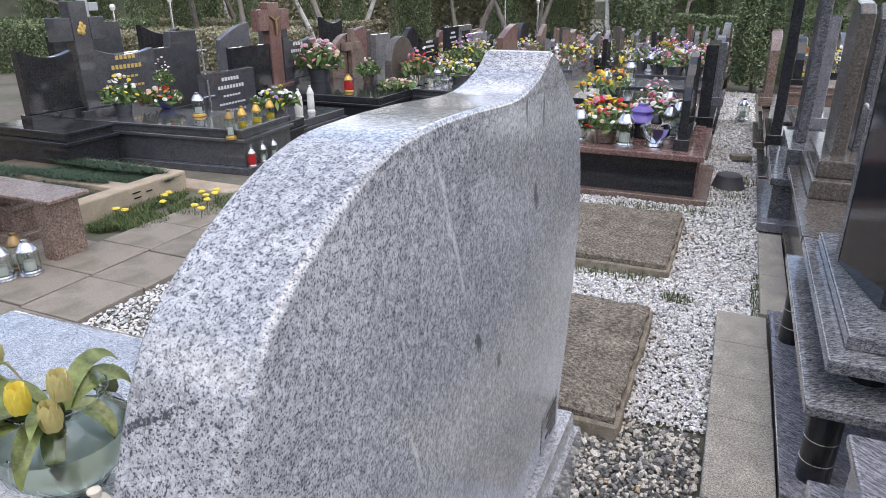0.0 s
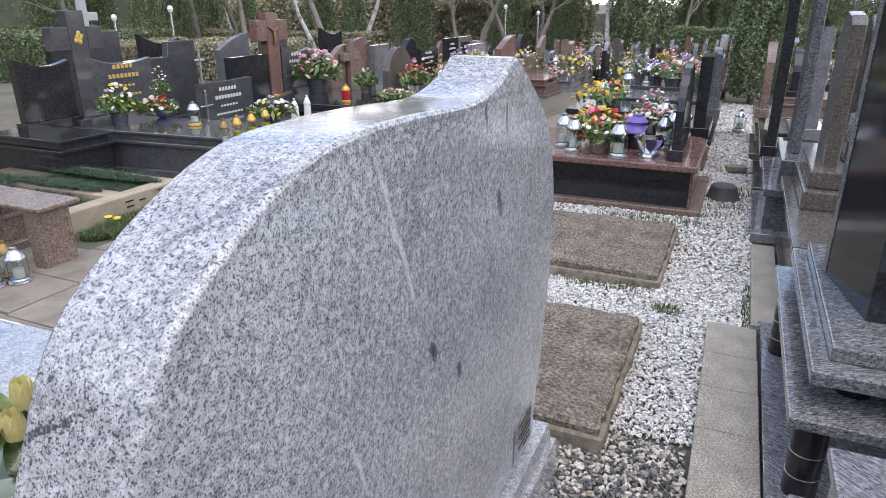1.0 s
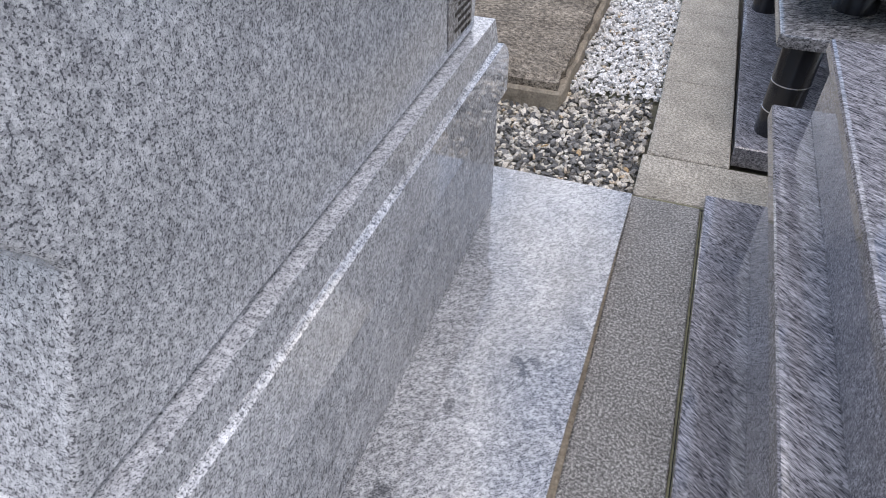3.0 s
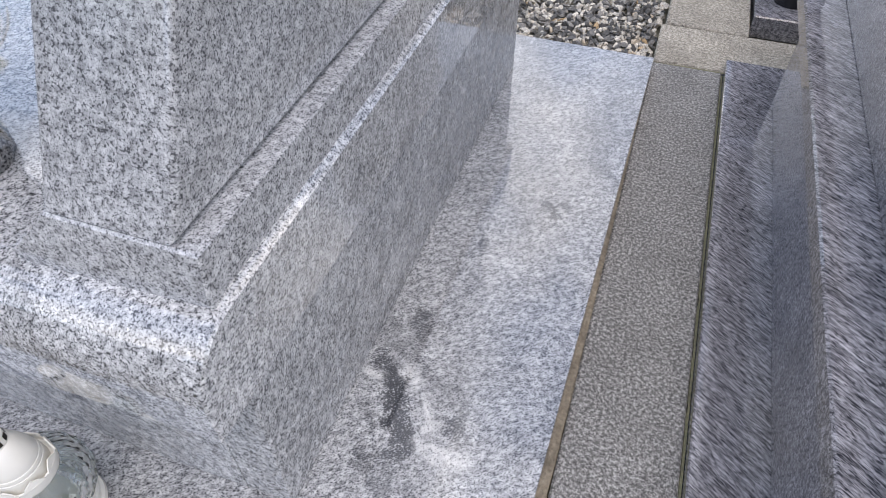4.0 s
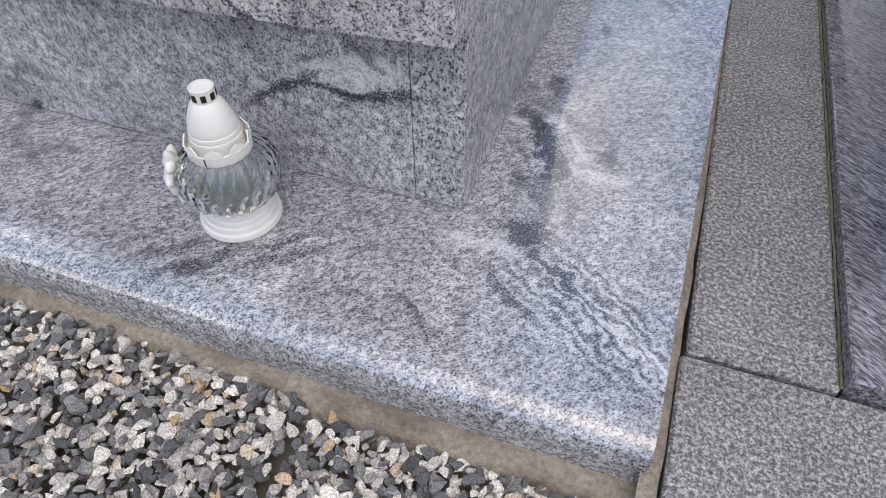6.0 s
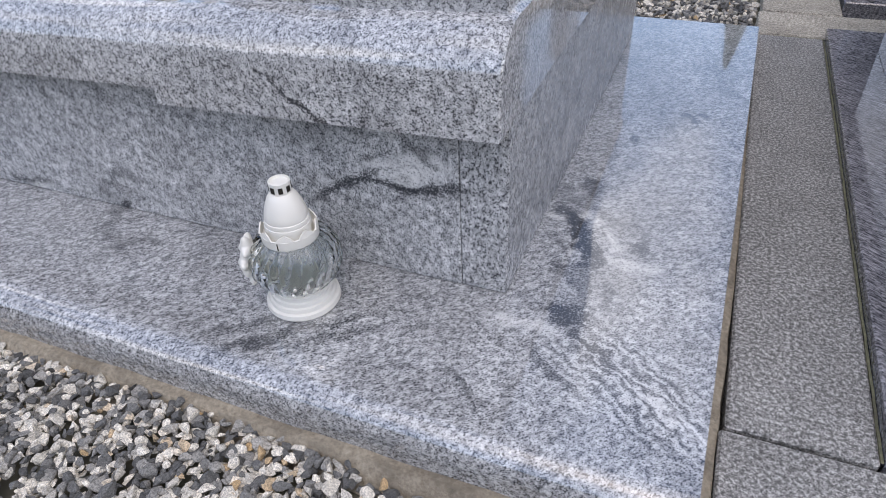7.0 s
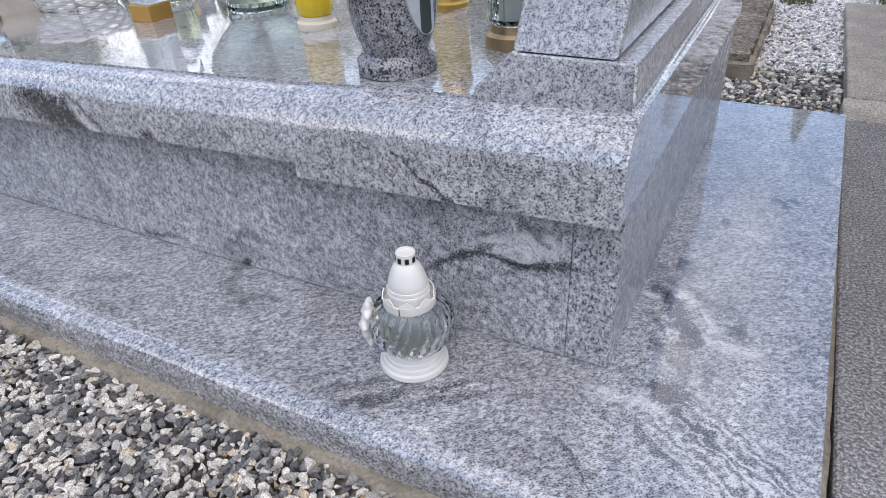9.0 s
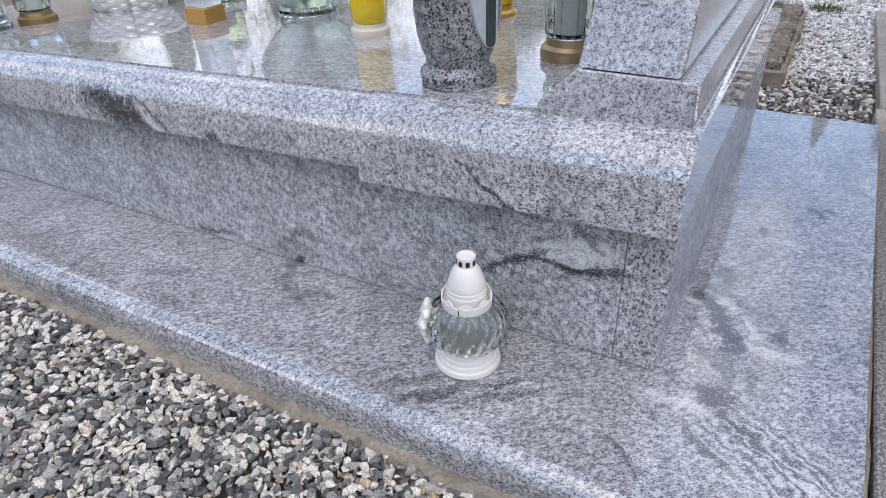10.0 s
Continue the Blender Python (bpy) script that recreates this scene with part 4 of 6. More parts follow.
# ---- dark blue granite tomb beside the paving ----
d = thing("dark_tomb", 0.6, 0, 0.05, "polished dark blue-grey granite tomb beside the paving", "tomb")
d.matrix_world = pose(0, 0, 0)
part("ledge", box(0.604, 2.4, -0.124, 1.662, 0.05, 0.112, 0.003), G_BLUE, d)
part("wall", box(0.737, 2.2, 0.0, 1.475, 0.112, 0.405, 0.002), G_BLUE, d)
part("lower_slab", box(0.692, 2.3, -0.03, 1.645, 0.405, 0.450, 0.004), G_BLUE, d)
part("riser", box(0.785, 2.2, 0.02, 1.60, 0.450, 0.60, 0.002), G_BLUE, d)
up = box(0.768, 2.25, 0.0, 1.66, 0.600, 0.642, 0.010, 2)
part("upper_slab", up, G_BLUE, d)
# not in view: added to block sky from the pale headstone's lower back
part("headstone", box(1.30, 1.44, 0.22, 1.42, 0.642, 1.85, 0.012, 2), G_BLUE, d, "tall dark granite headstone, unseen, added to shade the pale one")

# ---- tomb raised on black drums ----
d = thing("footed_tomb", 0, 0, 0, "grey granite tomb raised on glossy black drum feet", "tomb")
part("ledge", box(0.680, 2.6, 1.985, 3.63, 0.03, 0.108, 0.004), G_BLUE, d)
part("step", box(0.672, 2.6, 3.632, 3.70, 0.02, 0.09, 0.004), G_BLUE, d)


def drum(x, y, z0, z1, r, bands, parent):
    f = part("foot", lathe([(0, z0), (r * 0.98, z0), (r, z0 + 0.004), (r, z1 - 0.004), (r * 0.98, z1), (0, z1)], 40), BLACKPLASTIC, parent, "", True, pose(x, y, 0))
    for zb in bands:
        part("band", lathe([(r, zb - 0.0025), (r + 0.0012, zb - 0.002), (r + 0.0012, zb + 0.002), (r, zb + 0.0025)], 40), SILVER, f, "thin silver band", True)
    return f


for fx, fy in [(0.800, 2.135), (0.775, 3.30), (1.9, 2.135), (1.9, 3.3)]:
    drum(fx, fy, 0.108, 0.458, 0.062, (0.20, 0.30), d)
part("lower_slab", box(0.700, 2.5, 2.000, 3.58, 0.458, 0.502, 0.006, 2), G_GREY, d)
for fx, fy in [(0.925, 2.29), (0.90, 3.2), (1.9, 2.29)]:
    drum(fx, fy, 0.502, 0.600, 0.068, (), d)
part("upper_slab", box(0.752, 2.45, 2.088, 3.46, 0.600, 0.655, 0.006, 2), G_GREY, d)
part("top_step", box(0.815, 2.4, 2.190, 3.40, 0.655, 0.715, 0.008, 2), G_GREY, d)
part("headstone", prism([(0.95, 2.47), (1.30, 2.47), (1.45, 2.62), (1.45, 3.05), (0.955, 3.05), (0.850, 2.98)], 2, 0.715, 2.0, 0.004), G_BLACK, d, "glossy black headstone with cut corners")
part("headstone_frame", prism([(0.842, 2.985), (0.852, 2.955), (0.93, 3.01), (0.95, 3.12), (0.86, 3.12)], 2, 0.715, 2.05, 0.004), G_GREY, d, "rough grey headstone frame")
part("frame_collar", box(0.842, 0.98, 2.96, 3.14, 1.30, 1.42, 0.01, 2), G_GREY, d, "grey stone collar")


# ---- old concrete grave lids ----
def old_lid(x0, x1, y0, y1, top, seed, label):
    t = thing("concrete_lid", (x0 + x1) / 2, (y0 + y1) / 2, 0, label, "grave slab")
    hx, hy = (x1 - x0) / 2, (y1 - y0) / 2
    b = bmesh.new()
    bmesh.ops.create_grid(b, x_segments=26, y_segments=26, size=1)
    low = []
    for v in b.verts:
        u, w = v.co.x, v.co.y
        edge = max(abs(u), abs(w))
        n = noise.noise((u * 3 + seed, w * 3, seed))
        n2 = noise.noise((u * 11, w * 11, seed * 3))
        k = 1 + (0.025 * n2 + 0.02 * n if edge > 0.99 else 0)
        v.co = Vector((u * hx * k, w * hy * k, top + 0.012 * n + 0.008 * n2 - (0.012 if edge > 0.99 else 0)))
    ext = bmesh.ops.extrude_face_region(b, geom=list(b.faces))
    for g in ext["geom"]:
        if isinstance(g, bmesh.types.BMVert):
            g.co.z = top - 0.055 + 0.006 * noise.noise(g.co * 14)
    part("lid", b, OLDSLAB, t, "rough weathered concrete slab")
    fb = box(-hx - 0.022, hx + 0.022, -hy - 0.018, hy + 0.012, 0.0, top - 0.048, 0.008, 1)
    bmesh.ops.subdivide_edges(fb, edges=list(fb.edges), cuts=14, use_grid_fill=True)
    for v in fb.verts:
        v.co += Vector((noise.noise(v.co * 9 + Vector((seed, 0, 0))), noise.noise(v.co * 9 + Vector((0, seed, 4))), 0.4 * noise.noise(v.co * 13))) * 0.014
    part("footing", fb, MORTAR, t, "cracked tan concrete footing")
    return t


old_lid(-1.45, 0.025, 2.17, 3.36, 0.150, 1, "mossy brown concrete grave lid lying on white gravel")
old_lid(-1.45, 0.045, 4.06, 5.28, 0.145, 5, "cracked brown concrete grave lid lying on white gravel")


# ---- flowers ----
def posy(x, y, z, r, h, colours, label, seed, n=14, pot=None, leaves=110):
    """A bunch of flowers: leaves as one mesh, each blossom a part."""
    rs = random.Random(seed)
    t = thing("flower_bunch", x, y, z, label, "flowers", "grave flowers")
    if pot:
        part("pot", lathe([(0, 0), (r * 0.38, 0), (r * 0.48, h * 0.30), (r * 0.52, h * 0.32), (r * 0.44, h * 0.33), (0, h * 0.30)], 20), pot, t, "", True)
    b = bmesh.new()
    for k in range(int(leaves * 1.2)):
        a, s = rs.uniform(0, 6.28), rs.random() ** 0.5
        c = Vector((r * s * math.cos(a), r * s * math.sin(a), h * (0.35 + 0.5 * rs.random() * (1.1 - s * 0.6))))
        u = Vector((rs.gauss(0, 1), rs.gauss(0, 1), rs.gauss(0.3, 1))).normalized() * r * 0.30
        w = u.orthogonal().normalized() * r * 0.09
        b.faces.new([b.verts.new(p) for p in (c - u, c + w, c + u, c - w)])
    part("foliage", b, LEAF, t)
    n = int(n * 2.6)
    for k in range(n):
        a, s = k * 2.4 + rs.uniform(-0.3, 0.3), math.sqrt((k + 0.5) / n)
        px, py, pz = r * s * math.cos(a), r * s * math.sin(a), h * (1.0 - 0.50 * s * s) + rs.uniform(-0.16, 0.06) * h
        rr = r * rs.uniform(0.07, 0.14)
        fb = bmesh.new()
        for layer in range(3):
            for q in range(6):
                an = q * math.pi / 3 + layer * 0.5
                k2 = rr * (1 - 0.28 * layer)
                ball(k2 * 0.5, px + k2 * 0.55 * math.cos(an), py + k2 * 0.55 * math.sin(an), pz + rr * 0.22 * layer, 1, 1, 1, 0.45, 0.2, q, fb)
        tip = Matrix.Translation((px, py, pz)) @ Euler((rs.uniform(-0.8, 0.8), rs.uniform(-0.8, 0.8), 0)).to_matrix().to_4x4() @ Matrix.Translation((-px, -py, -pz))
        bmesh.ops.transform(fb, matrix=tip, verts=fb.verts)
        part("blossom", fb, PETALS[colours[k % len(colours)]], t)
    return t


# ---- tombs of the cemetery ----
def bars(parent, x, y0, y1, z, rows, material, sign=1):
    """Lettering that cannot be read, as plain bars on a face that looks along x."""
    rs = random.Random(int(y0 * 100))
    for r in range(rows):
        b = bmesh.new()
        w = (y1 - y0) * (0.75 if r % 2 else 0.5)
        c, zz = (y0 + y1) / 2, z - r * 0.115
        n = max(3, int(w / 0.06))
        for k in range(n):
            yy = c - w / 2 + k * w / n
            box(x, x + 0.004 * sign, yy, yy + w / n * 0.72, zz, zz + (0.05 if r < 2 else 0.028), bm=b)
        part("lettering", b, material, parent)


def tomb_set(x_path, x_head, y0, y1, top, stone, label, seed, tiers=True, turn=0):
    """A tomb box with ledge, slab and lip; the path end at x_path and the headstone end at x_head."""
    mx, my = (x_path + x_head) / 2, (y0 + y1) / 2
    t = thing("tomb", mx, my, gz(mx, my), label, "tomb", "tombs in the rows", turn)
    lo, hi = min(x_path, x_head) - (x_path + x_head) / 2, max(x_path, x_head) - (x_path + x_head) / 2
    hy = (y1 - y0) / 2
    part("ledge", box(lo - 0.02, hi + 0.02, -hy, hy, 0.01 + min(gz(lo + t.location.x, t.location.y + hy), gz(hi + t.location.x, t.location.y + hy)) - gz(t.location.x, t.location.y), 0.09, 0.006), stone, t)
    part("wall", box(lo + 0.06, hi - 0.06, -hy + 0.08, hy - 0.08, 0.09, top - 0.14, 0.004), stone, t)
    part("lower_slab", box(lo + 0.02, hi - 0.02, -hy + 0.04, hy - 0.04, top - 0.14, top - 0.10, 0.008, 2), stone, t)
    if tiers:
        part("riser", box(lo + 0.07, hi - 0.07, -hy + 0.09, hy - 0.09, top - 0.10, top - 0.035, 0.004), stone, t)
    part("cover_slab", box(lo + 0.05, hi - 0.05, -hy + 0.07, hy - 0.07, top - 0.035 if tiers else top - 0.10, top, 0.008, 2), stone, t)
    return t


def headstone(x, y0, y1, z0, z1, stone, label, shape="flat", thick=0.10, rows=0, letters=None, face=1, lean=0.0):
    t = thing("headstone", x, (y0 + y1) / 2, z0, label, "headstone", "headstones in the rows")
    hw, h = (y1 - y0) / 2, z1 - z0
    if shape == "wave":
        o = [(-hw, 0), (hw, 0), (hw, h * 0.94)] + [(hw - 2 * hw * s, h * (0.94 - 0.10 * math.sin(math.pi * s) + 0.06 * s)) for s in np.linspace(0.1, 0.9, 9)] + [(-hw, h)]
    elif shape == "round":
        o = [(-hw, 0), (hw, 0), (hw, h * 0.45)] + [(hw * math.cos(a), h * 0.45 + h * 0.55 * math.sin(a)) for a in np.linspace(0.15, math.pi - 0.15, 12)] + [(-hw, h * 0.45)]
    elif shape == "slope":
        o = [(-hw, 0), (hw, 0), (hw, h)] + [(hw - 2 * hw * s, h - h * 0.25 * s ** 1.6) for s in np.linspace(0.15, 1, 8)]
    elif shape == "step":
        o = [(-hw, 0), (hw, 0), (hw, h), (hw * 0.35, h), (hw * 0.30, h * 0.82), (-hw, h * 0.80)]
    else:
        o = [(-hw, 0), (hw, 0), (hw, h), (-hw, h)]
    part("foot", box(-thick * 0.9, thick * 0.9, -hw * 1.08, hw * 1.08, gz(x, y1) - z0 + 0.005 if z0 < 0.35 else -0.02, min(0.10, h * 0.12), 0.005), stone, t)
    body = prism([(y, z + min(0.10, h * 0.12)) if z < 0.001 else (y, z) for y, z in o], 0, -thick / 2, thick / 2, 0.006, 1)
    if lean:
        for v in body.verts:
            v.co.x += lean * v.co.z
    part("slab", body, stone, t)
    if rows:
        bars(t, thick / 2 * face, -hw * 0.7, hw * 0.7, h * 0.80, rows, letters or LETTER, face)
    return t


def stone_cross(x, y, z0, z1, arm, stone, label, w=0.16, thick=0.14, arm_z=0.78, figure=None):
    t = thing("stone_cross", x, y, z0, label, "cross")
    h = z1 - z0
    part("shaft", box(-thick / 2, thick / 2, -w / 2, w / 2, 0, h, 0.008), stone, t)
    for s in (-1, 1):
        part("arm", box(-thick / 2 + 0.002, thick / 2 - 0.002, min(s * w / 2, s * arm), max(s * w / 2, s * arm), h * arm_z - w * 0.55, h * arm_z + w * 0.55, 0.008), stone, t)
    part("foot", box(-thick, thick, -w, w, gz(x, y) - z0 + 0.005 if z0 < 0.35 else -0.02, 0.07, 0.006), stone, t)
    if figure:
        fb = bmesh.new()
        tube([(0, 0, 0), (0, 0.01, 0.12), (0, 0, 0.26)], [0.018, 0.03, 0.022], 7, fb)
        tube([(0, -0.13, 0.30), (0, 0, 0.23), (0, 0.13, 0.30)], [0.012, 0.018, 0.012], 6, fb)
        part("ornament", fb, figure, t, "small bronze cross ornament", at=pose(thick / 2 + 0.02, 0, h * arm_z - 0.24))
    return t


# row along the left walk: headstones stand at x = -6.9 and look towards +x
XH = -6.92
tomb_set(-4.75, -7.1, 2.95 - 0.2, 4.75 - 1.6, 0.42, G_BROWN, "low brown granite tomb", 1)
tomb_set(-6.0, -7.3, 4.25, 5.02, 0.52, G_BLACK, "glossy black granite tomb", 2)
headstone(XH + 0.02, 4.55, 5.22, 0.52, 1.31, G_BLACK, "black granite headstone with a wavy top", "wave", 0.10)
t = stone_cross(XH, 5.40, 0.50, 1.80, 0.34, G_CHAR, "dark granite cross with a gold relief", 0.24, 0.16, 0.76)
rb = bmesh.new()
for q in range(9):
    ball(0.026, 0, 0.045 * math.cos(q * 0.7) * (0.4 + 0.6 * (q % 2)), 0.058 * math.sin(q * 0.7) * (0.4 + 0.6 * (q % 3) / 2), 2, 0.5, 1, 1.2, 0.4, q, rb)
part("relief", rb, GOLDPAINT, t, "gold oval relief", True, pose(0.085, 0, 0.985))
tomb_set(-4.50, -6.95, 5.08, 6.20, 0.50, G_CHAR, "charcoal granite tomb with stepped slabs", 3, True, 5)
tomb_set(-4.75, -6.9, 6.28, 6.84, 0.36, G_BLACK, "narrow black granite tomb beside a charcoal one", 3, False, 3)
headstone(XH, 5.52, 6.44, 0.50, 1.25, G_CHAR, "charcoal granite headstone with gold lettering", "wave", 0.10, 5, GOLDPAINT)
headstone(XH - 0.9, 6.5, 8.2, 0.10, 1.32, G_CHAR, "wide grey-black granite headstone", "step", 0.12)
headstone(XH + 0.25, 7.02, 8.12, 0.12, 0.80, G_CHAR, "dark granite headstone with pale lettering", "flat", 0.12, 4)
tomb_set(-4.9, -6.6, 6.85, 8.1, 0.28, G_CHAR, "low charcoal granite tomb", 4, False)
headstone(XH, 7.95, 8.95, 0.3, 1.08, G_BLACK, "plain glossy black granite headstone", "flat", 0.10)
stone_cross(XH, 9.05, 0.36, 1.72, 0.40, G_RED, "red granite cross with a bronze ornament", 0.30, 0.16, 0.80, BRASS)
headstone(XH, 9.27, 10.12, 0.36, 1.17, G_CHAR, "dark headstone with pale lettering and arched top", "wave", 0.10, 3)
tomb_set(-4.5, -7.05, 8.3, 10.3, 0.40, G_BLACK, "black granite tomb with a wide slab", 5, False)
headstone(XH + 0.15, 10.5, 11.75, 0.14, 1.12, G_BROWN, "rounded brown granite headstone", "round", 0.12)
stone_cross(XH + 0.28, 11.1, 0.14, 1.22, 0.30, G_BROWN, "brown granite cross before a headstone", 0.14, 0.10, 0.70)
headstone(XH - 0.15, 11.3, 12.35, 0.12, 1.20, G_RED, "red granite headstone with a sloping top", "slope", 0.12)
tomb_set(-4.5, -7.05, 10.5, 12.3, 0.36, G_CHAR, "charcoal granite tomb with a wide slab", 6, False)
headstone(XH, 12.45, 13.1, 0.1, 1.02, G_GREY, "rough grey granite headstone pillar", "flat", 0.14)
headstone(XH - 0.05, 13.0, 13.75, 0.1, 0.92, G_GREY, "grey headstone with a sloping top", "slope", 0.12)
headstone(XH, 13.85, 14.6, 0.1, 1.10, G_BLACK, "black headstone with a curved top", "round", 0.12)
headstone(XH, 14.62, 15.75, 0.1, 0.82, G_BLACK, "black headstone with pale lettering", "wave", 0.12, 3)
headstone(XH, 16.3, 17.1, 0.1, 0.98, G_BLACK, "black headstone beside a framed one", "flat", 0.12, 3)
t = headstone(XH, 17.15, 18.1, 0.1, 0.98, G_GREY, "grey framed headstone with a dark panel", "flat", 0.12)
part("panel", box(0.061, 0.066, -0.3, 0.3, 0.16, 0.74), G_BLACK, t, "dark inscription panel")
headstone(XH, 18.2, 18.85, 0.1, 0.70, G_TAN, "small tan granite headstone", "flat", 0.12)
tomb_set(-4.6, -7.05, 12.6, 14.4, 0.34, G_CHAR, "grey granite tomb in the row", 7, False)
tomb_set(-4.6, -7.05, 14.7, 16.4, 0.34, G_BLACK, "black granite tomb in the row", 8, False)
headstone(XH - 1.2, 3.4, 4.45, 0.1, 1.42, SAND_CONC, "sandy stone headstone with a dark cap", "flat", 0.14)
t = stone_cross(-10.5, 8.45, 0.0, 1.92, 0.27, plain("pale_stone", (0.42, 0.43, 0.43), 0.8), "tall pale stone cross", 0.13, 0.12, 0.86)
headstone(XH - 1.6, 6.2, 6.75, 0.1, 1.62, G_BLACK, "narrow stepped black granite headstone", "step", 0.14)
for k, (yy, h) in enumerate([(7.0, 1.45), (8.6, 1.35), (10.2, 1.3), (11.9, 1.25), (13.8, 1.3)]):
    headstone(XH - 2.2 - 0.3 * (k % 2), yy, yy + 0.9, 0.1, h, (G_CHAR, G_BLACK, G_SLATE)[k % 3], "dark granite headstone in the second row", ("flat", "wave", "slope")[k % 3], 0.12)
stone_cross(XH + 0.1, 7.28, 0.02, 1.25, 0.10, SILVER, "slim silver metal cross", 0.03, 0.03, 0.88)
stone_cross(XH + 0.35, 7.05, 0.12, 0.72, 0.12, SILVER, "thin silver cross on a dark tomb", 0.025, 0.025, 0.62)

# bench, lanterns and grave frame on the left walk
bench = thing("stone_bench", -4.55, 2.74, 0, "brown granite bench standing on the paving", "bench")
part("seat", box(-0.95, 0.56, -0.17, 0.17, 0.50, 0.53, 0.006), G_BROWN, bench)
for lx in (0.33, -0.75):
    part("leg", box(lx, lx + 0.13, -0.13, 0.14, 0.045, 0.50, 0.005), G_BROWN, bench)
cup_lantern(-4.14, 2.24, "clear glass lantern standing by the bench", SILVER, GLASS, SILVER, 0.075, 0.26, 12, 0.05)
cup_lantern(-4.05, 2.38, "clear glass lantern with a metal foot by the bench", SILVER, GLASS, SILVER, 0.07, 0.26, 12, 0.05)
cup_lantern(-4.22, 2.42, "clear glass lantern with a brass lid by the bench", BRASS, GLASS, BRASS, 0.06, 0.27, 12, 0.05)

f = thing("grave_border", -5.8, 3.9, 0, "weathered sandy concrete grave border covered with fir branches", "grave border")
for n, (x0, x1, y0, y1) in {"end_board": (0.95, 1.12, -0.64, 0.64), "side_board": (-1.2, 0.95, -0.64, -0.50)}.items():
    part(n, box(x0, x1, y0, y1, 0.01, 0.21, 0.015, 2), SAND_CONC, f)
part("side_board", box(-1.2, 0.95, 0.50, 0.64, 0.01, 0.21, 0.015, 2), SAND_CONC, f)
part("middle_board", box(-1.2, 0.95, -0.10, 0.08, 0.01, 0.205, 0.015, 2), SAND_CONC, f)
part("soil_fill", box(-1.18, 0.94, -0.5, 0.5, 0.01, 0.16, 0.01), SOIL, f)
mk = bmesh.new()
for p, q in [((0.06, 0.15), (0.15, 0.15)), ((0.07, 0.10), (0.15, 0.10)), ((0.22, 0.13), (0.29, 0.13))]:
    tube([(1.121, p[0] - 0.1, p[1]), (1.121, q[0] - 0.1, q[1])], [0.008, 0.008], 5, mk)
part("painted_marks", mk, BLACKPLASTIC, f, "dark painted strokes")


def blades(n, areas, h0, h1, w, rng, lean=0.5, base=0.02):
    v, fc = [], []
    per = n // len(areas)
    for cx, cy, rx, ry in areas:
        for _ in range(per):
            a, s = rng.uniform(0, 6.283), math.sqrt(rng.uniform(0, 1))
            x, y = cx + rx * s * math.cos(a), cy + ry * s * math.sin(a)
            h = rng.uniform(h0, h1)
            d, g = rng.uniform(0, 6.283), rng.uniform(0, lean) * h
            tx, ty, sx, sy = g * math.cos(d), g * math.sin(d), -w * math.sin(d), w * math.cos(d)
            k = len(v)
            v += [(x - sx, y - sy, base), (x + sx, y + sy, base), (x + tx * 0.4 + sx * 0.7, y + ty * 0.4 + sy * 0.7, base + h * 0.6), (x + tx * 0.4 - sx * 0.7, y + ty * 0.4 - sy * 0.7, base + h * 0.6), (x + tx, y + ty, base + h)]
            fc += [(k, k + 1, k + 2, k + 3), (k + 3, k + 2, k + 4)]
    return v, fc


rg = np.random.default_rng(11)
v, fc = blades(9000, [(-4.30, 3.55, 0.28, 0.24), (-4.05, 4.10, 0.36, 0.30), (-4.45, 3.35, 0.14, 0.14), (-3.85, 4.35, 0.26, 0.25), (-4.55, 3.9, 0.12, 0.5)], 0.015, 0.065, 0.004, rg, 1.4)
heap("grass", v, fc, GRASS, "patchy green grass beside the paving", "grass")
v, fc = blades(2200, [(0.28, 6.3, 0.30, 0.45), (0.45, 6.9, 0.2, 0.3), (0.62, 3.9, 0.04, 0.5), (-0.3, 4.0, 0.4, 0.06), (-0.15, 5.65, 0.5, 0.12), (0.15, 3.75, 0.1, 0.06)], 0.02, 0.06, 0.003, rg)
heap("grass", v, fc, GRASS, "small weeds growing through the gravel", "grass")
v, fc = blades(6000, [(-5.45, 4.15, 0.75, 0.22), (-5.5, 3.60, 0.6, 0.16), (-4.95, 4.30, 0.3, 0.12)], 0.012, 0.035, 0.006, rg, 6.0, 0.162)
heap("fir_branches", v, fc, FIR, "cut green fir branches laid on the grave frame", "branches")
v, fc = blades(5000, [(-5.6, 4.36, 0.85, 0.12), (-5.75, 3.89, 0.75, 0.09), (-6.5, 3.6, 0.5, 0.35)], 0.012, 0.035, 0.006, rg, 6.0, 0.213)
heap("fir_branches", v, fc, FIR, "cut green fir branches lying over the concrete boards", "branches")
rs = random.Random(9)
for k in range(12):
    x, y = rs.uniform(-4.45, -3.75), rs.uniform(3.75, 4.35)
    if k in (0, 1):
        x, y = -4.5 + 0.1 * k, 3.5
    dnd = thing("dandelion", x, y, 0.02, "yellow dandelion in the grass", "flower", "dandelions")
    part("stem", tube([(0, 0, 0), (0.01, 0, 0.06), (0.012, 0.004, 0.115)], [0.003] * 3, 5), LEAF, dnd)
    part("head", ball(0.034, 0.012, 0.004, 0.12, 2, 1, 1, 0.45, 0.4, k), PETALS["yellow"], dnd)

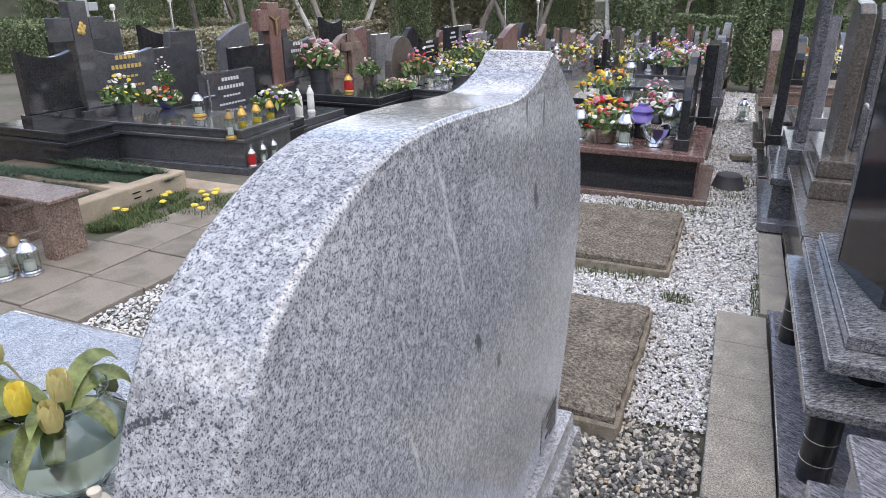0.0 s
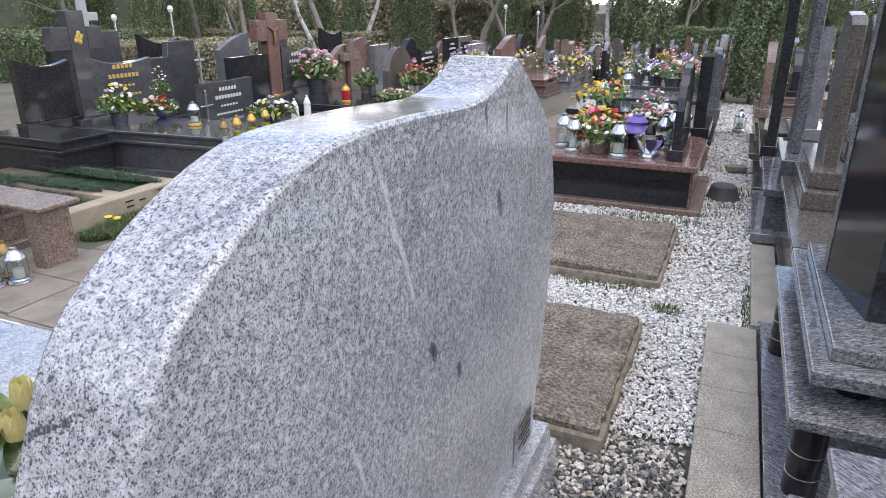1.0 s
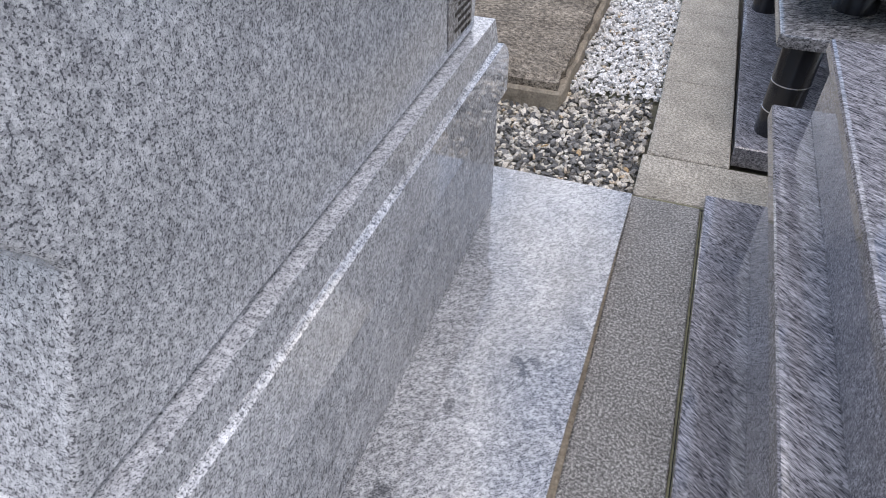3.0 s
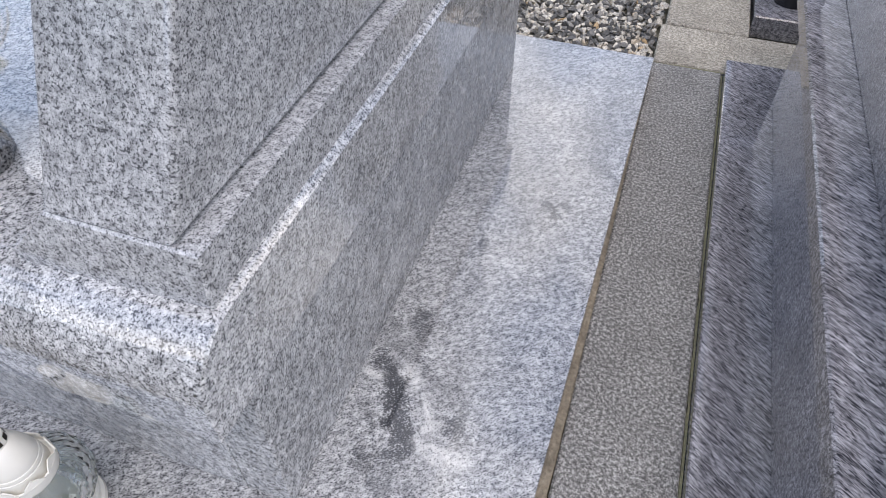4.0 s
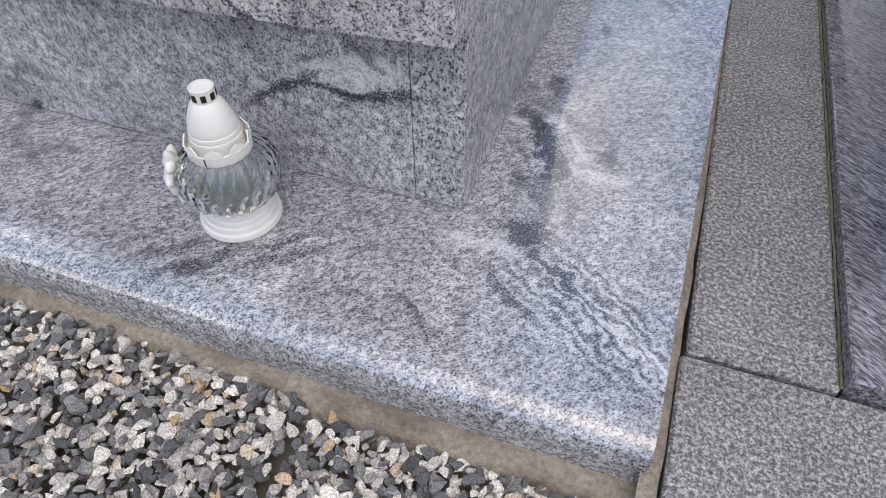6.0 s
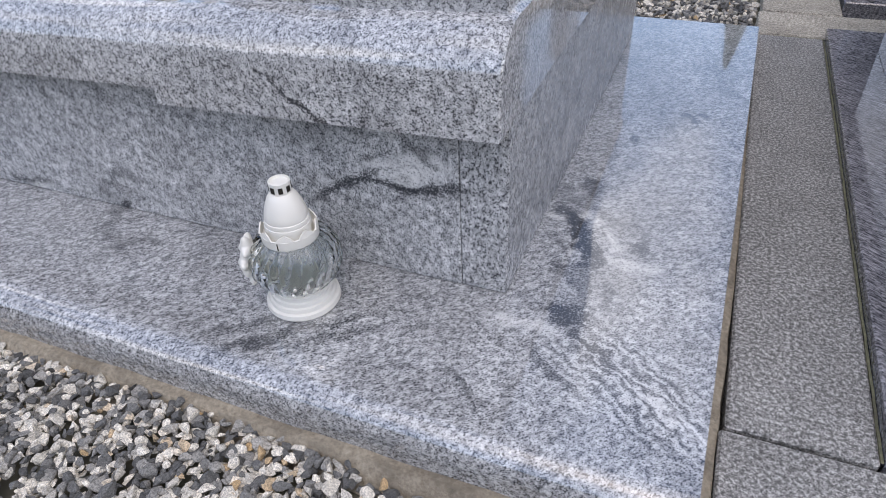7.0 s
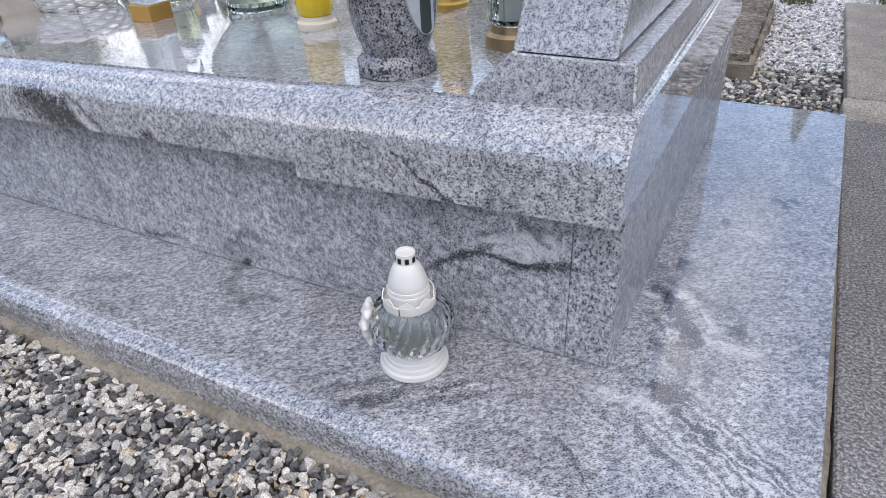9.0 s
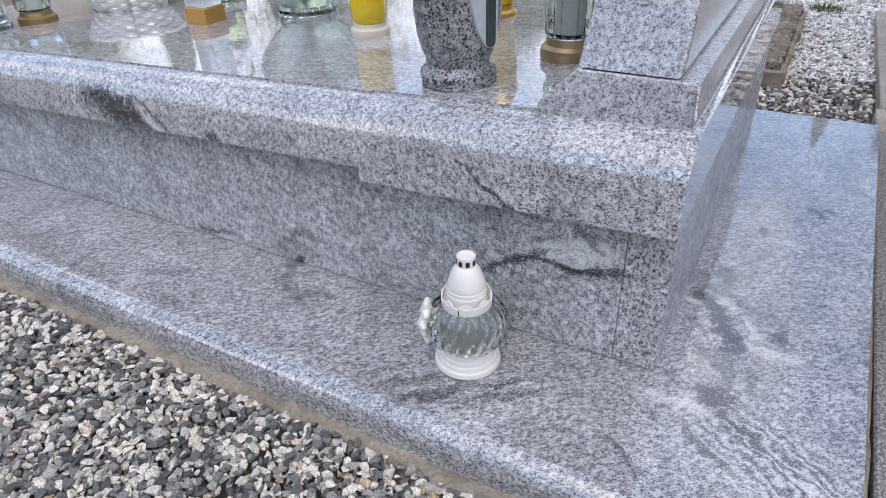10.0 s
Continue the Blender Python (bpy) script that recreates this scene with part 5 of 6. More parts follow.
# left paving
walkway = thing("left_paving", -3.7, 3.2, 0, "worn brown paving slabs of the side walk", "paving", kind="structure")
bpy.context.view_layer.update()
for j in range(9):
    for i in range(3):
        y0 = 0.42 + 0.525 * j + (0.02 if i % 2 else 0)
        x0 = -4.67 + 0.515 * i
        if i == 0 and j > 4:
            continue
        paver(x0, x0 + 0.503, y0, y0 + 0.513, 0.048 + RNG.uniform(-0.004, 0.004), walkway, PAVING, RNG.uniform(-0.4, 0.4))
part("concrete_strip", box(-1.3, -0.2, 1.35, 1.62, -0.02, 0.05, 0.01), SAND_CONC, walkway, at=pose(-0.2, -0.05, 0))

# lanterns and flowers on the left tombs
for k, (x, y, gm) in enumerate([(-4.64, 5.22, GLASS), (-4.66, 5.45, YELLOW), (-4.68, 5.72, YELLOW), (-4.72, 6.02, YELLOW)]):
    cup_lantern(x, y, ("clear" if gm is GLASS else "yellow") + " glass grave candle with a gold lid on the charcoal tomb", GOLD, GLASS, GOLD if k else BRASS, 0.055, 0.32, 0, 0.40, "candles on the charcoal tomb", False, gm if k else None)
for k, (x, y, gm) in enumerate([(-4.46, 5.30, REDGLASS), (-4.48, 5.52, GLASS), (-4.50, 5.74, GLASS)]):
    cup_lantern(x, y, ("red" if k == 0 else "clear") + " glass grave candle on the ledge", SILVER, gm, SILVER, 0.045, 0.22, 8, 0.09, "candles on the ledge", k == 0)
cup_lantern(-5.55, 5.74, "clear faceted glass lantern with gold foot", GOLD, GLASS, SILVER, 0.075, 0.28, 12, 0.5)
posy(-6.45, 5.45, 0.50, 0.22, 0.46, ["white", "white", "yellow"], "white tulips with yellow leaves in a dark vase", 1, 14, G_CHAR)
posy(-6.35, 5.95, 0.50, 0.26, 0.28, ["cream", "red", "cream", "orange", "white"], "arrangement of peach and red flowers", 2, 18)
posy(-6.3, 6.0, 0.62, 0.12, 0.5, ["cream", "white"], "tall spray of pale flowers", 22, 10)
solo("glass_ball", ball(0.11, 0, 0, 0, 3), plain("blue_violet_glass", (0.16, 0.16, 0.45), 0.1), "blue and violet glass ball on the tomb", "ornament", smooth=True, at=pose(-6.35, 6.02, 0.605))
posy(-4.95, 6.45, 0.46, 0.28, 0.32, ["white", "white", "violet", "yellow"], "white and violet flowers in a dark bowl", 3, 16, G_CHAR)
posy(-6.5, 9.75, 0.40, 0.42, 0.72, ["rose", "white", "cream", "rose", "pink"], "large bunch of pink and cream flowers in a vase", 4, 24, G_CHAR)
cup_lantern(-5.05, 7.05, "white lattice grave lantern on the dark tomb", WHITE, WHITE, WHITE, 0.055, 0.40, 8, 0.28, "", True)
cup_lantern(-5.2, 7.55, "white angel-shaped lantern top behind the lattice one", WHITE, WHITE, WHITE, 0.05, 0.38, 0, 0.28, "", True)
cup_lantern(-5.3, 8.75, "red glass grave candle on the dark slab", GOLD, REDGLASS, GOLD, 0.07, 0.28, 8, 0.40, "", True)
posy(-5.6, 9.9, 0.40, 0.22, 0.42, ["white", "cream"], "dried pale flowers and green leaves in a brown pot", 5, 6, G_BROWN, 120)
posy(-4.75, 9.35, 0.40, 0.30, 0.16, ["cream", "rose", "cream"], "flat dried wreath of beige flowers", 6, 16)
posy(-4.66, 9.95, 0.40, 0.28, 0.55, ["pink", "pink", "orange", "red"], "bright pink and orange flowers in a glass", 7, 18, GLASS_G)
for k in range(5):
    cup_lantern(-4.62 + 0.02 * k, 10.66 + 0.3 * k, "clear glass grave lantern with a silver lid in a row", SILVER, GLASS, SILVER, 0.085, 0.24, 10, 0.36, "lanterns on the grey slab")
posy(-4.7, 11.5, 0.36, 0.26, 0.30, ["yellow", "white", "violet"], "small yellow and white flowers in a bowl", 8, 14, G_CHAR)
posy(-4.8, 12.0, 0.36, 0.22, 0.62, ["yellow", "cream", "violet"], "yellow and violet flowers in a tall vase", 9, 14, GLASS_G)
posy(-4.9, 12.8, 0.34, 0.30, 0.70, ["violet", "white", "pink"], "violet and white flowers in a vase", 10, 16, GLASS_G)
posy(-4.9, 13.6, 0.34, 0.35, 0.55, ["white", "cream", "yellow"], "white and cream flowers on a tomb", 12, 16)


# ---- red tomb and the row behind it ----
r = thing("red_tomb", 0, 0, 0, "red-brown granite tomb with black side panels", "tomb")
part("ledge", box(-2.7, 0.205, 5.93, 7.35, 0.01, 0.07, 0.006), G_BROWN, r)
part("side_panel", box(-2.6, 0.075, 6.02, 7.22, 0.07, 0.434, 0.003), G_BLACK, r, "glossy black side panel")
part("corner_post", box(0.0755, 0.10, 6.0, 7.24, 0.07, 0.43, 0.003), G_RED, r)
part("cover_slab", box(-2.65, 0.135, 5.87, 7.32, 0.435, 0.495, 0.012, 2), G_RED, r)
headstone(-0.085, 6.06, 6.95, 0.50, 1.345, G_BLACK, "black headstone with a rounded top on the red tomb", "round", 0.075)
cup_lantern(-0.60, 6.02, "clear glass lantern with a silver lid on the red tomb", SILVER, GLASS, SILVER, 0.085, 0.34, 12, 0.495)
hl = thing("heart_lantern", -0.34, 6.18, 0.50, "heart-shaped clear glass lantern with a black lid", "lantern")
part("foot", lathe([(0, 0), (0.09, 0), (0.08, 0.025), (0, 0.025)], 24), SILVER, hl, smooth=True)
part("heart", lathe([(0, 0.026), (0.06, 0.03), (0.13, 0.10), (0.15, 0.17), (0.11, 0.21), (0.05, 0.20), (0, 0.20)], 32, sy=0.7), GLASS, hl, "clear glass heart", True)
part("lid", lathe([(0.05, 0.205), (0.05, 0.23), (0.02, 0.29), (0, 0.30)], 20), BLACKPLASTIC, hl, smooth=True)
pl = thing("purple_lantern", -0.52, 6.55, 0.50, "purple temple-shaped plastic lantern", "lantern")
part("body", lathe([(0, 0), (0.11, 0), (0.12, 0.06), (0.10, 0.16), (0, 0.16)], 24), BLACKPLASTIC, pl, smooth=True)
part("roof", lathe([(0.145, 0.15), (0.150, 0.165), (0.125, 0.20), (0.095, 0.225), (0.092, 0.25), (0.112, 0.258), (0.085, 0.285), (0.05, 0.305), (0.045, 0.33), (0, 0.335)], 36, 12, 0.03), PURPLE, pl, "purple tiered roof", True)
posy(-0.80, 6.16, 0.50, 0.22, 0.36, ["cream", "red", "white"], "dried flowers with red poppies in a brown pot", 14, 12, G_BROWN)
posy(-0.95, 6.75, 0.50, 0.32, 0.34, ["yellow", "red", "pink", "yellow", "orange"], "large bunch of yellow, red and pink flowers", 15, 30)
posy(-0.45, 7.15, 0.50, 0.30, 0.34, ["white", "pink", "white"], "bunch of white and pink flowers", 16, 22)
for k, (x, y) in enumerate([(-1.05, 6.1), (-0.25, 6.6), (-0.2, 6.95), (-1.2, 6.3), (-0.12, 7.2)]):
    cup_lantern(x, y, "clear glass lantern with a silver lid on the red tomb", SILVER, GLASS, SILVER, 0.075, 0.34, 10, 0.495, "lanterns on the red tomb")
bowl = solo("plastic_bowl", lathe([(0, 0.13), (0.10, 0.13), (0.12, 0.12), (0.155, 0.01), (0.165, 0.0), (0.15, 0.0), (0.11, 0.10), (0, 0.11)], 28), plain("grey_plastic", (0.06, 0.06, 0.065), 0.6), "upturned dark plastic bowl on the gravel", "bowl", smooth=True, at=pose(0.37, 6.70, 0.03))
solo("brick", box(-0.11, 0.11, -0.06, 0.06, 0, 0.06, 0.006), MORTAR, "loose tan brick lying on the path", "brick", at=pose(0.47, 7.9, 0.04, 0, 0, 12))

STONESET = [G_BROWN, G_BLACK, G_SLATE, G_CHAR, G_TAN, G_RED, G_BLUE]
WORDS = {0: "brown", 1: "black", 2: "grey", 3: "charcoal", 4: "tan", 5: "red", 6: "dark blue"}


def far_tomb(x_path, sign, y0, k, h, head_dx=0.25):
    """A tomb of a far row: sign tells which way it runs from the path."""
    w = 1.25
    stone = STONESET[k % 7]
    t = tomb_set(x_path, x_path + sign * 2.1, y0, y0 + w, 0.40, stone, WORDS[k % 7] + " granite tomb in a far row", k, k % 2 == 0)
    g0 = gz(x_path + sign * 1.05, y0 + w / 2)
    headstone(x_path + sign * head_dx, y0 + 0.2, y0 + w - 0.2, 0.40 + g0, h + g0, STONESET[(k + 1) % 7], WORDS[(k + 1) % 7] + " headstone in a far row", ("flat", "wave", "round", "slope")[k % 4], 0.13)
    return t


k = 0
for yy, h, hd in [(7.75, 1.30, 0.10), (9.4, 1.22, 0.05), (11.0, 1.20, 0.12), (12.7, 1.3, 0.1), (14.4, 1.2, 0.1), (16.2, 1.25, 0.15), (18.0, 1.2, 0.1), (20.0, 1.25, 0.1), (22.2, 1.2, 0.1), (24.5, 1.25, 0.1)]:
    far_tomb(0.10, -1, yy, k, h, hd)
    k += 1
for yy in np.arange(9.0, 27, 1.9):
    far_tomb(-3.3 + 0.15 * math.sin(yy), -1, float(yy) + 0.4, k, 1.05 + 0.25 * (k % 3) / 2, 0.3 if k % 2 else 1.8)
    k += 1
fs = random.Random(31)
for k2 in range(46):
    row = fs.randrange(3)
    if row < 2:
        x, y0 = fs.uniform(-1.6, -0.4), fs.choice([7.75, 9.4, 11.0, 12.7, 14.4, 16.2, 18.0, 20.0])
        zz = 0.40 + gz(-0.95, y0 + 0.625)
    else:
        x, y0 = fs.uniform(-4.6, -3.8), 9.4 + 1.9 * fs.randrange(8)
        zz = 0.40 + gz(-4.35, y0 + 0.625)
    y = y0 + fs.uniform(0.25, 1.0)
    if k2 % 3:
        posy(x, y, zz, fs.uniform(0.2, 0.34), fs.uniform(0.35, 0.6), fs.choice([["yellow", "yellow", "orange"], ["white", "yellow"], ["pink", "white"], ["orange", "red", "yellow"], ["violet", "white"]]), "bright bunch of flowers on a far tomb", 40 + k2, 10, G_CHAR, 24)
    else:
        cup_lantern(x, y, "glass grave lantern on a far tomb", SILVER, GLASS, SILVER, 0.09, 0.36, 0, zz, "far lanterns")

for k3 in range(70):
    x, y = fs.uniform(-13, 3.5), fs.uniform(14.5, 28)
    if -0.2 < x < 0.7 or -8 < x < -6.4 and y < 19:
        continue
    g3 = fs.randrange(7)
    if k3 % 5 < 3:
        w3 = fs.uniform(0.5, 0.9)
        headstone(x, y, y + w3, 0.1 + gz(x, y), gz(x, y) + fs.uniform(0.7, 1.15), STONESET[g3], WORDS[g3] + " granite headstone far off among the graves", fs.choice(["flat", "wave", "round", "slope"]), 0.12)
    elif k3 % 5 == 3:
        posy(x, y, 0.012 + gz(x, y), 0.28, 0.5, fs.choice([["yellow", "yellow", "white"], ["white", "pink"], ["orange", "yellow"]]), "bunch of flowers far off among the graves", 90 + k3, 8, G_CHAR, 16)
    else:
        cup_lantern(x, y, "pale glass grave lantern far off", WHITE, GLASS, SILVER, 0.10, 0.42, 0, 0.012 + gz(x, y), "far lanterns")

for k4 in range(90):
    x, y = fs.uniform(-9.5, 4.0), fs.uniform(17, 29.5)
    if -0.1 < x < 0.6:
        continue
    g4 = fs.randrange(7)
    headstone(x, y, y + fs.uniform(0.4, 0.8), 0.1 + gz(x, y), gz(x, y) + fs.uniform(0.75, 1.3), STONESET[g4], WORDS[g4] + " granite headstone far off among the graves", fs.choice(["flat", "wave", "round", "slope"]), 0.11)
spots = np.random.default_rng(77)
centre = np.column_stack([spots.uniform(-9.5, 4.5, 190), spots.uniform(13.5, 29.5, 190)])
centre = centre[(centre[:, 0] < -0.1) | (centre[:, 0] > 0.7)]
level = np.array([gz(a, c) for a, c in centre]) + spots.uniform(0.42, 0.75, len(centre))
which = np.repeat(np.arange(len(centre)), 34)
cloud_pts = np.column_stack([centre[which], level[which]]) + spots.normal(size=(len(which), 3)) * (0.15, 0.15, 0.09)


# ---- right row past the footed tomb ----
d = thing("tan_tomb", 0, 0, 0, "polished tan granite tomb with a tiered base", "tomb")
part("ledge", box(0.81, 2.6, 3.74, 5.35, 0.02, 0.10, 0.004), G_TAN, d)
part("wall", box(0.84, 2.5, 3.86, 5.33, 0.10, 0.50, 0.003), G_TAN, d)
part("cover_slab", box(0.785, 2.5, 3.80, 5.62, 0.50, 0.55, 0.006, 2), G_TAN, d)
part("tier", box(0.865, 2.4, 4.62, 5.6, 0.55, 0.68, 0.012, 2), G_TAN, d)
part("tier", box(0.895, 2.3, 4.72, 5.55, 0.68, 0.80, 0.012, 2), G_TAN, d)
part("headstone", prism([(4.9, 0.80), (5.45, 0.80), (5.45, 1.62), (5.35, 1.74), (5.2, 1.82), (5.0, 1.80), (4.9, 1.74)], 0, 0.985, 1.075, 0.008), G_TAN, d)
part("headstone_wing", prism([(5.1, 0.80), (5.45, 0.80), (5.45, 1.7), (5.2, 1.80), (5.1, 1.70)], 0, 1.13, 1.19, 0.008), G_SLATE, d)
d = thing("grey_tomb", 0, 0, 0, "grey granite tomb with a stepped block base", "tomb")
part("ledge", box(0.625, 2.4, 5.40, 6.85, 0.02, 0.10, 0.004), G_BLUE, d)
part("wall", box(0.70, 2.3, 5.55, 6.75, 0.10, 0.40, 0.003), G_SLATE, d)
part("cover_slab", box(0.67, 2.3, 5.47, 6.8, 0.40, 0.46, 0.006, 2), G_SLATE, d)
part("block", box(0.77, 1.2, 5.7, 6.6, 0.46, 0.66, 0.006), G_SLATE, d)
part("headstone", box(0.845, 0.925, 6.0, 6.45, 0.66, 1.98, 0.008), G_SLATE, d)
headstone(0.745, 7.15, 8.1, 0.40, 2.05, G_BLACK, "thin black headstone of plain shape", "flat", 0.10)
tomb_set(0.66, 2.6, 7.0, 8.35, 0.40, G_CHAR, "charcoal tomb beside the path", 61)
headstone(1.12, 8.0, 8.6, 0.46, 1.62, G_BLUE, "dark blue headstone beside the path", "flat", 0.2)
tomb_set(0.62, 2.6, 8.75, 10.2, 0.36, G_TAN, "tan granite tomb beside the path", 62)
headstone(0.72, 9.7, 10.4, 0.42, 1.36, G_BROWN, "slim brown headstone beside the path", "slope", 0.13)
headstone(0.84, 9.9, 10.6, 0.42, 1.30, G_GREY, "slim grey headstone beside a brown one", "slope", 0.10)
for kk, yy in enumerate((12.0, 15.4, 17.5, 19.6, 22.0)):
    far_tomb(0.75 if kk else 0.9, 1, yy, 70 + kk, 1.15, 0.3)
cup_lantern(0.45, 10.6, "large clear glass lantern on the path", SILVER, GLASS, SILVER, 0.085, 0.32, 8, 0.05)


# ---- trees, hedge and lamps ----
def leaf_cloud(pts, size, rng, flat=0.6):
    """Many small leaves as single quads round the given points."""
    n = len(pts)
    u = rng.normal(size=(n, 3))
    u /= np.linalg.norm(u, axis=1)[:, None]
    w = rng.normal(size=(n, 3))
    w -= (w * u).sum(1)[:, None] * u
    w /= np.linalg.norm(w, axis=1)[:, None]
    s = size * rng.uniform(0.6, 1.4, (n, 1))
    v = np.stack([pts - u * s, pts + w * s * flat, pts + u * s, pts - w * s * flat], 1).reshape(-1, 3)
    fc = np.arange(4 * n).reshape(-1, 4)
    return v.tolist(), fc.tolist()


def mesh_part(name, v, fc, material, parent, label=""):
    me = bpy.data.meshes.new(name)
    me.from_pydata(v, [], fc)
    me.materials.append(material)
    me.update()
    ob = new(name, me)
    ob.parent = parent
    if label:
        ob["label"] = label
    return ob


def conifer(h, r, seed, n, size, material=NEEDLE):
    rng = np.random.default_rng(seed)
    t = thing("conifer", 0, 0, 0, "dark green columnar conifer", "tree", "conifers")
    part("trunk", tube([(0, 0, 0), (0.02, 0, h * 0.5), (0, 0, h * 0.97)], [0.035 * h * 0.4, 0.02 * h * 0.4, 0.01], 8), BARK, t)
    s = rng.random(n) ** 0.8
    a = rng.uniform(0, 6.283, n)
    lump = 1 + 0.22 * np.sin(3 * a + 9 * s) + 0.15 * np.sin(7 * a - 23 * s)
    rad = r * (np.minimum(1, (1 - s) * 1.5) ** 0.8) * lump * rng.uniform(0.55, 1.05, n)
    pts = np.column_stack([rad * np.cos(a), rad * np.sin(a), h * (0.03 + 0.97 * s)])
    v, fc = leaf_cloud(pts, size, rng, 0.45)
    mesh_part("crown", v, fc, material, t)
    return t


def broadleaf(h, seed, leaves, material, bark=BARK, size=0.16, label="bare-limbed tree with fresh spring leaves"):
    rng = np.random.default_rng(seed)
    t = thing("tree", 0, 0, 0, label, "tree", "trees behind the graves")
    b = bmesh.new()
    tips = []

    def grow(p, d, length, rad, depth):
        pts, rads = [p], [rad]
        for i in range(3):
            d = (d + Vector(rng.normal(scale=0.16, size=3)) + Vector((0, 0, 0.08))).normalized()
            p = p + d * length / 3
            pts.append(p)
            rads.append(rad * (1 - 0.2 * (i + 1)))
        tube(pts, rads, 7 if depth < 2 else 4, b)
        if depth >= 2:
            tips.extend(pts[1:])
        if depth < 5:
            for _ in range(3 if depth else 4):
                nd = (d + Vector(rng.normal(scale=0.62, size=3))).normalized()
                nd.z = abs(nd.z) * 0.8 + 0.1
                grow(pts[rng.integers(2, 4)], nd.normalized(), length * rng.uniform(0.55, 0.75), rads[-1] * 0.75, depth + 1)

    grow(Vector((0, 0, 0)), Vector((0, 0, 1)), h * 0.38, h * 0.013, 0)
    part("trunk", b, bark, t)
    tip = np.array([q[:] for q in tips])
    pts = tip[rng.integers(0, len(tip), leaves)] + rng.normal(scale=h * 0.035, size=(leaves, 3))
    v, fc = leaf_cloud(pts, size, rng)
    mesh_part("crown", v, fc, material, t)
    return t


def hedge(x0, x1, y0, y1, h, n, seed, label, material=NEEDLE, size=0.07):
    rng = np.random.default_rng(seed)
    p = rng.uniform(0, 1, (n, 3))
    face = rng.integers(0, 3, n)
    p[face == 0, 1] = rng.uniform(0, 0.12, (face == 0).sum())
    p[face == 1, 2] = rng.uniform(0.9, 1.0, (face == 1).sum())
    p = p * (x1 - x0, y1 - y0, h) + (x0, y0, gz((x0 + x1) / 2, y0))
    ragged = 1.0 if h < 2 else 6.0
    p[:, 2] += ragged * p[:, 2] / h * (0.09 * np.sin(p[:, 0] * 2.1) + 0.05 * np.sin(p[:, 0] * 7) + 0.06 * np.sin(p[:, 0] * 0.73))
    v, fc = leaf_cloud(p, size, rng, 0.6)
    return heap("hedge", v, fc, material, label, "hedge")


v, fc = leaf_cloud(cloud_pts, 0.045, np.random.default_rng(78), 0.8)
heap("far_flowers", v, fc, BLOOMS, "countless bright flowers and leaves on the far graves", "flowers")
c = conifer(5.2, 0.50, 3, 60000, 0.032)
c.matrix_world = pose(0.60, 14.2, gz(0.5, 14.2))
cedar = conifer(9, 1.5, 5, 34000, 0.075)
cedar.matrix_world = pose(-4.5, 34, gz(-4.5, 34), 0, 0, 40)
tr = random.Random(17)
for x, y, s in [(-8.6, 36, 0.75), (-11.5, 35, 0.95), (-16, 33, 1.0), (-1.6, 41, 0.75), (4.5, 44, 0.9), (-24, 26, 1.0), (-27.5, 21, 1.2), (-20, 30, 0.8), (0.9, 40, 0.7), (-31, 16, 1.25), (-34, 12, 1.3), (-6.4, 45, 0.8), (-18, 22, 0.5), (-13.4, 40, 0.9), (-9.6, 44, 0.8), (-21.5, 20, 0.62), (-24, 18, 0.75), (-22.5, 23.5, 0.7), (-26.5, 27, 0.9), (-29, 24, 1.0), (-33, 20, 1.1), (-17, 28.5, 0.6), (-3.0, 40, 0.55), (-5.2, 38, 0.6), (-0.5, 36, 0.62), (0.8, 37.5, 0.75), (1.9, 39, 0.7), (3.2, 38, 0.85), (-2.4, 38, 0.78), (4.6, 37, 0.8), (6.0, 40, 0.95), (2.5, 42, 0.95), (-1.2, 43, 0.9), (7.6, 39, 0.9), (2.6, 36, 0.6), (-37, 15, 1.2), (-30, 11.5, 0.9)]:
    copy_thing(cedar, pose(x, y, gz(x, y), 0, 0, tr.uniform(0, 360))).scale = (s * 0.62, s * 0.62, s)
oak = broadleaf(11, 21, 5000, SPRING, BARK, 0.045)
oak.matrix_world = pose(-6.5, 36, gz(-6.5, 36))
birch = broadleaf(10, 22, 5000, SPRING, BIRCH, 0.045, "white-barked birch with thin spring leaves")
birch.matrix_world = pose(-19.5, 30, gz(-19.5, 30))
ivy = broadleaf(12, 23, 42000, NEEDLE, BARK, 0.10, "tall tree thick with green leaves")
ivy.matrix_world = pose(-13, 37, gz(-13, 37))
for x, y, src in [(-3.5, 37, oak), (-8.5, 31, oak), (-11.5, 40, birch), (-23, 28, oak), (-18, 36, ivy), (-1, 46, oak), (-16, 27, birch), (-22, 34, oak), (2, 50, birch), (-28, 15, oak), (-35, 18, ivy), (-15.5, 42, oak), (5, 48, oak), (-38, 10, ivy), (-25, 30, birch), (-14, 22, oak), (-17, 21, oak), (-20, 21, oak), (-16, 24, birch), (-11, 29, oak), (-22, 18, oak), (-9.5, 30, oak), (-18.5, 24, birch), (-24, 16, oak), (-12, 30, oak), (-2.2, 33, oak), (1.2, 35, birch), (3.4, 34, oak), (-5.4, 33, birch)]:
    copy_thing(src, pose(x, y, gz(x, y), 0, 0, tr.uniform(0, 360))).scale = (tr.uniform(0.85, 1.15),) * 3
hedge(-2.5, 6, 30, 32, 1.75, 60000, 4, "clipped dark green hedge at the end of the graves", NEEDLE, 0.05)
hedge(-26, -14, 24, 26, 1.6, 60000, 6, "rough evergreen hedge behind the graves", SPRING, 0.05)
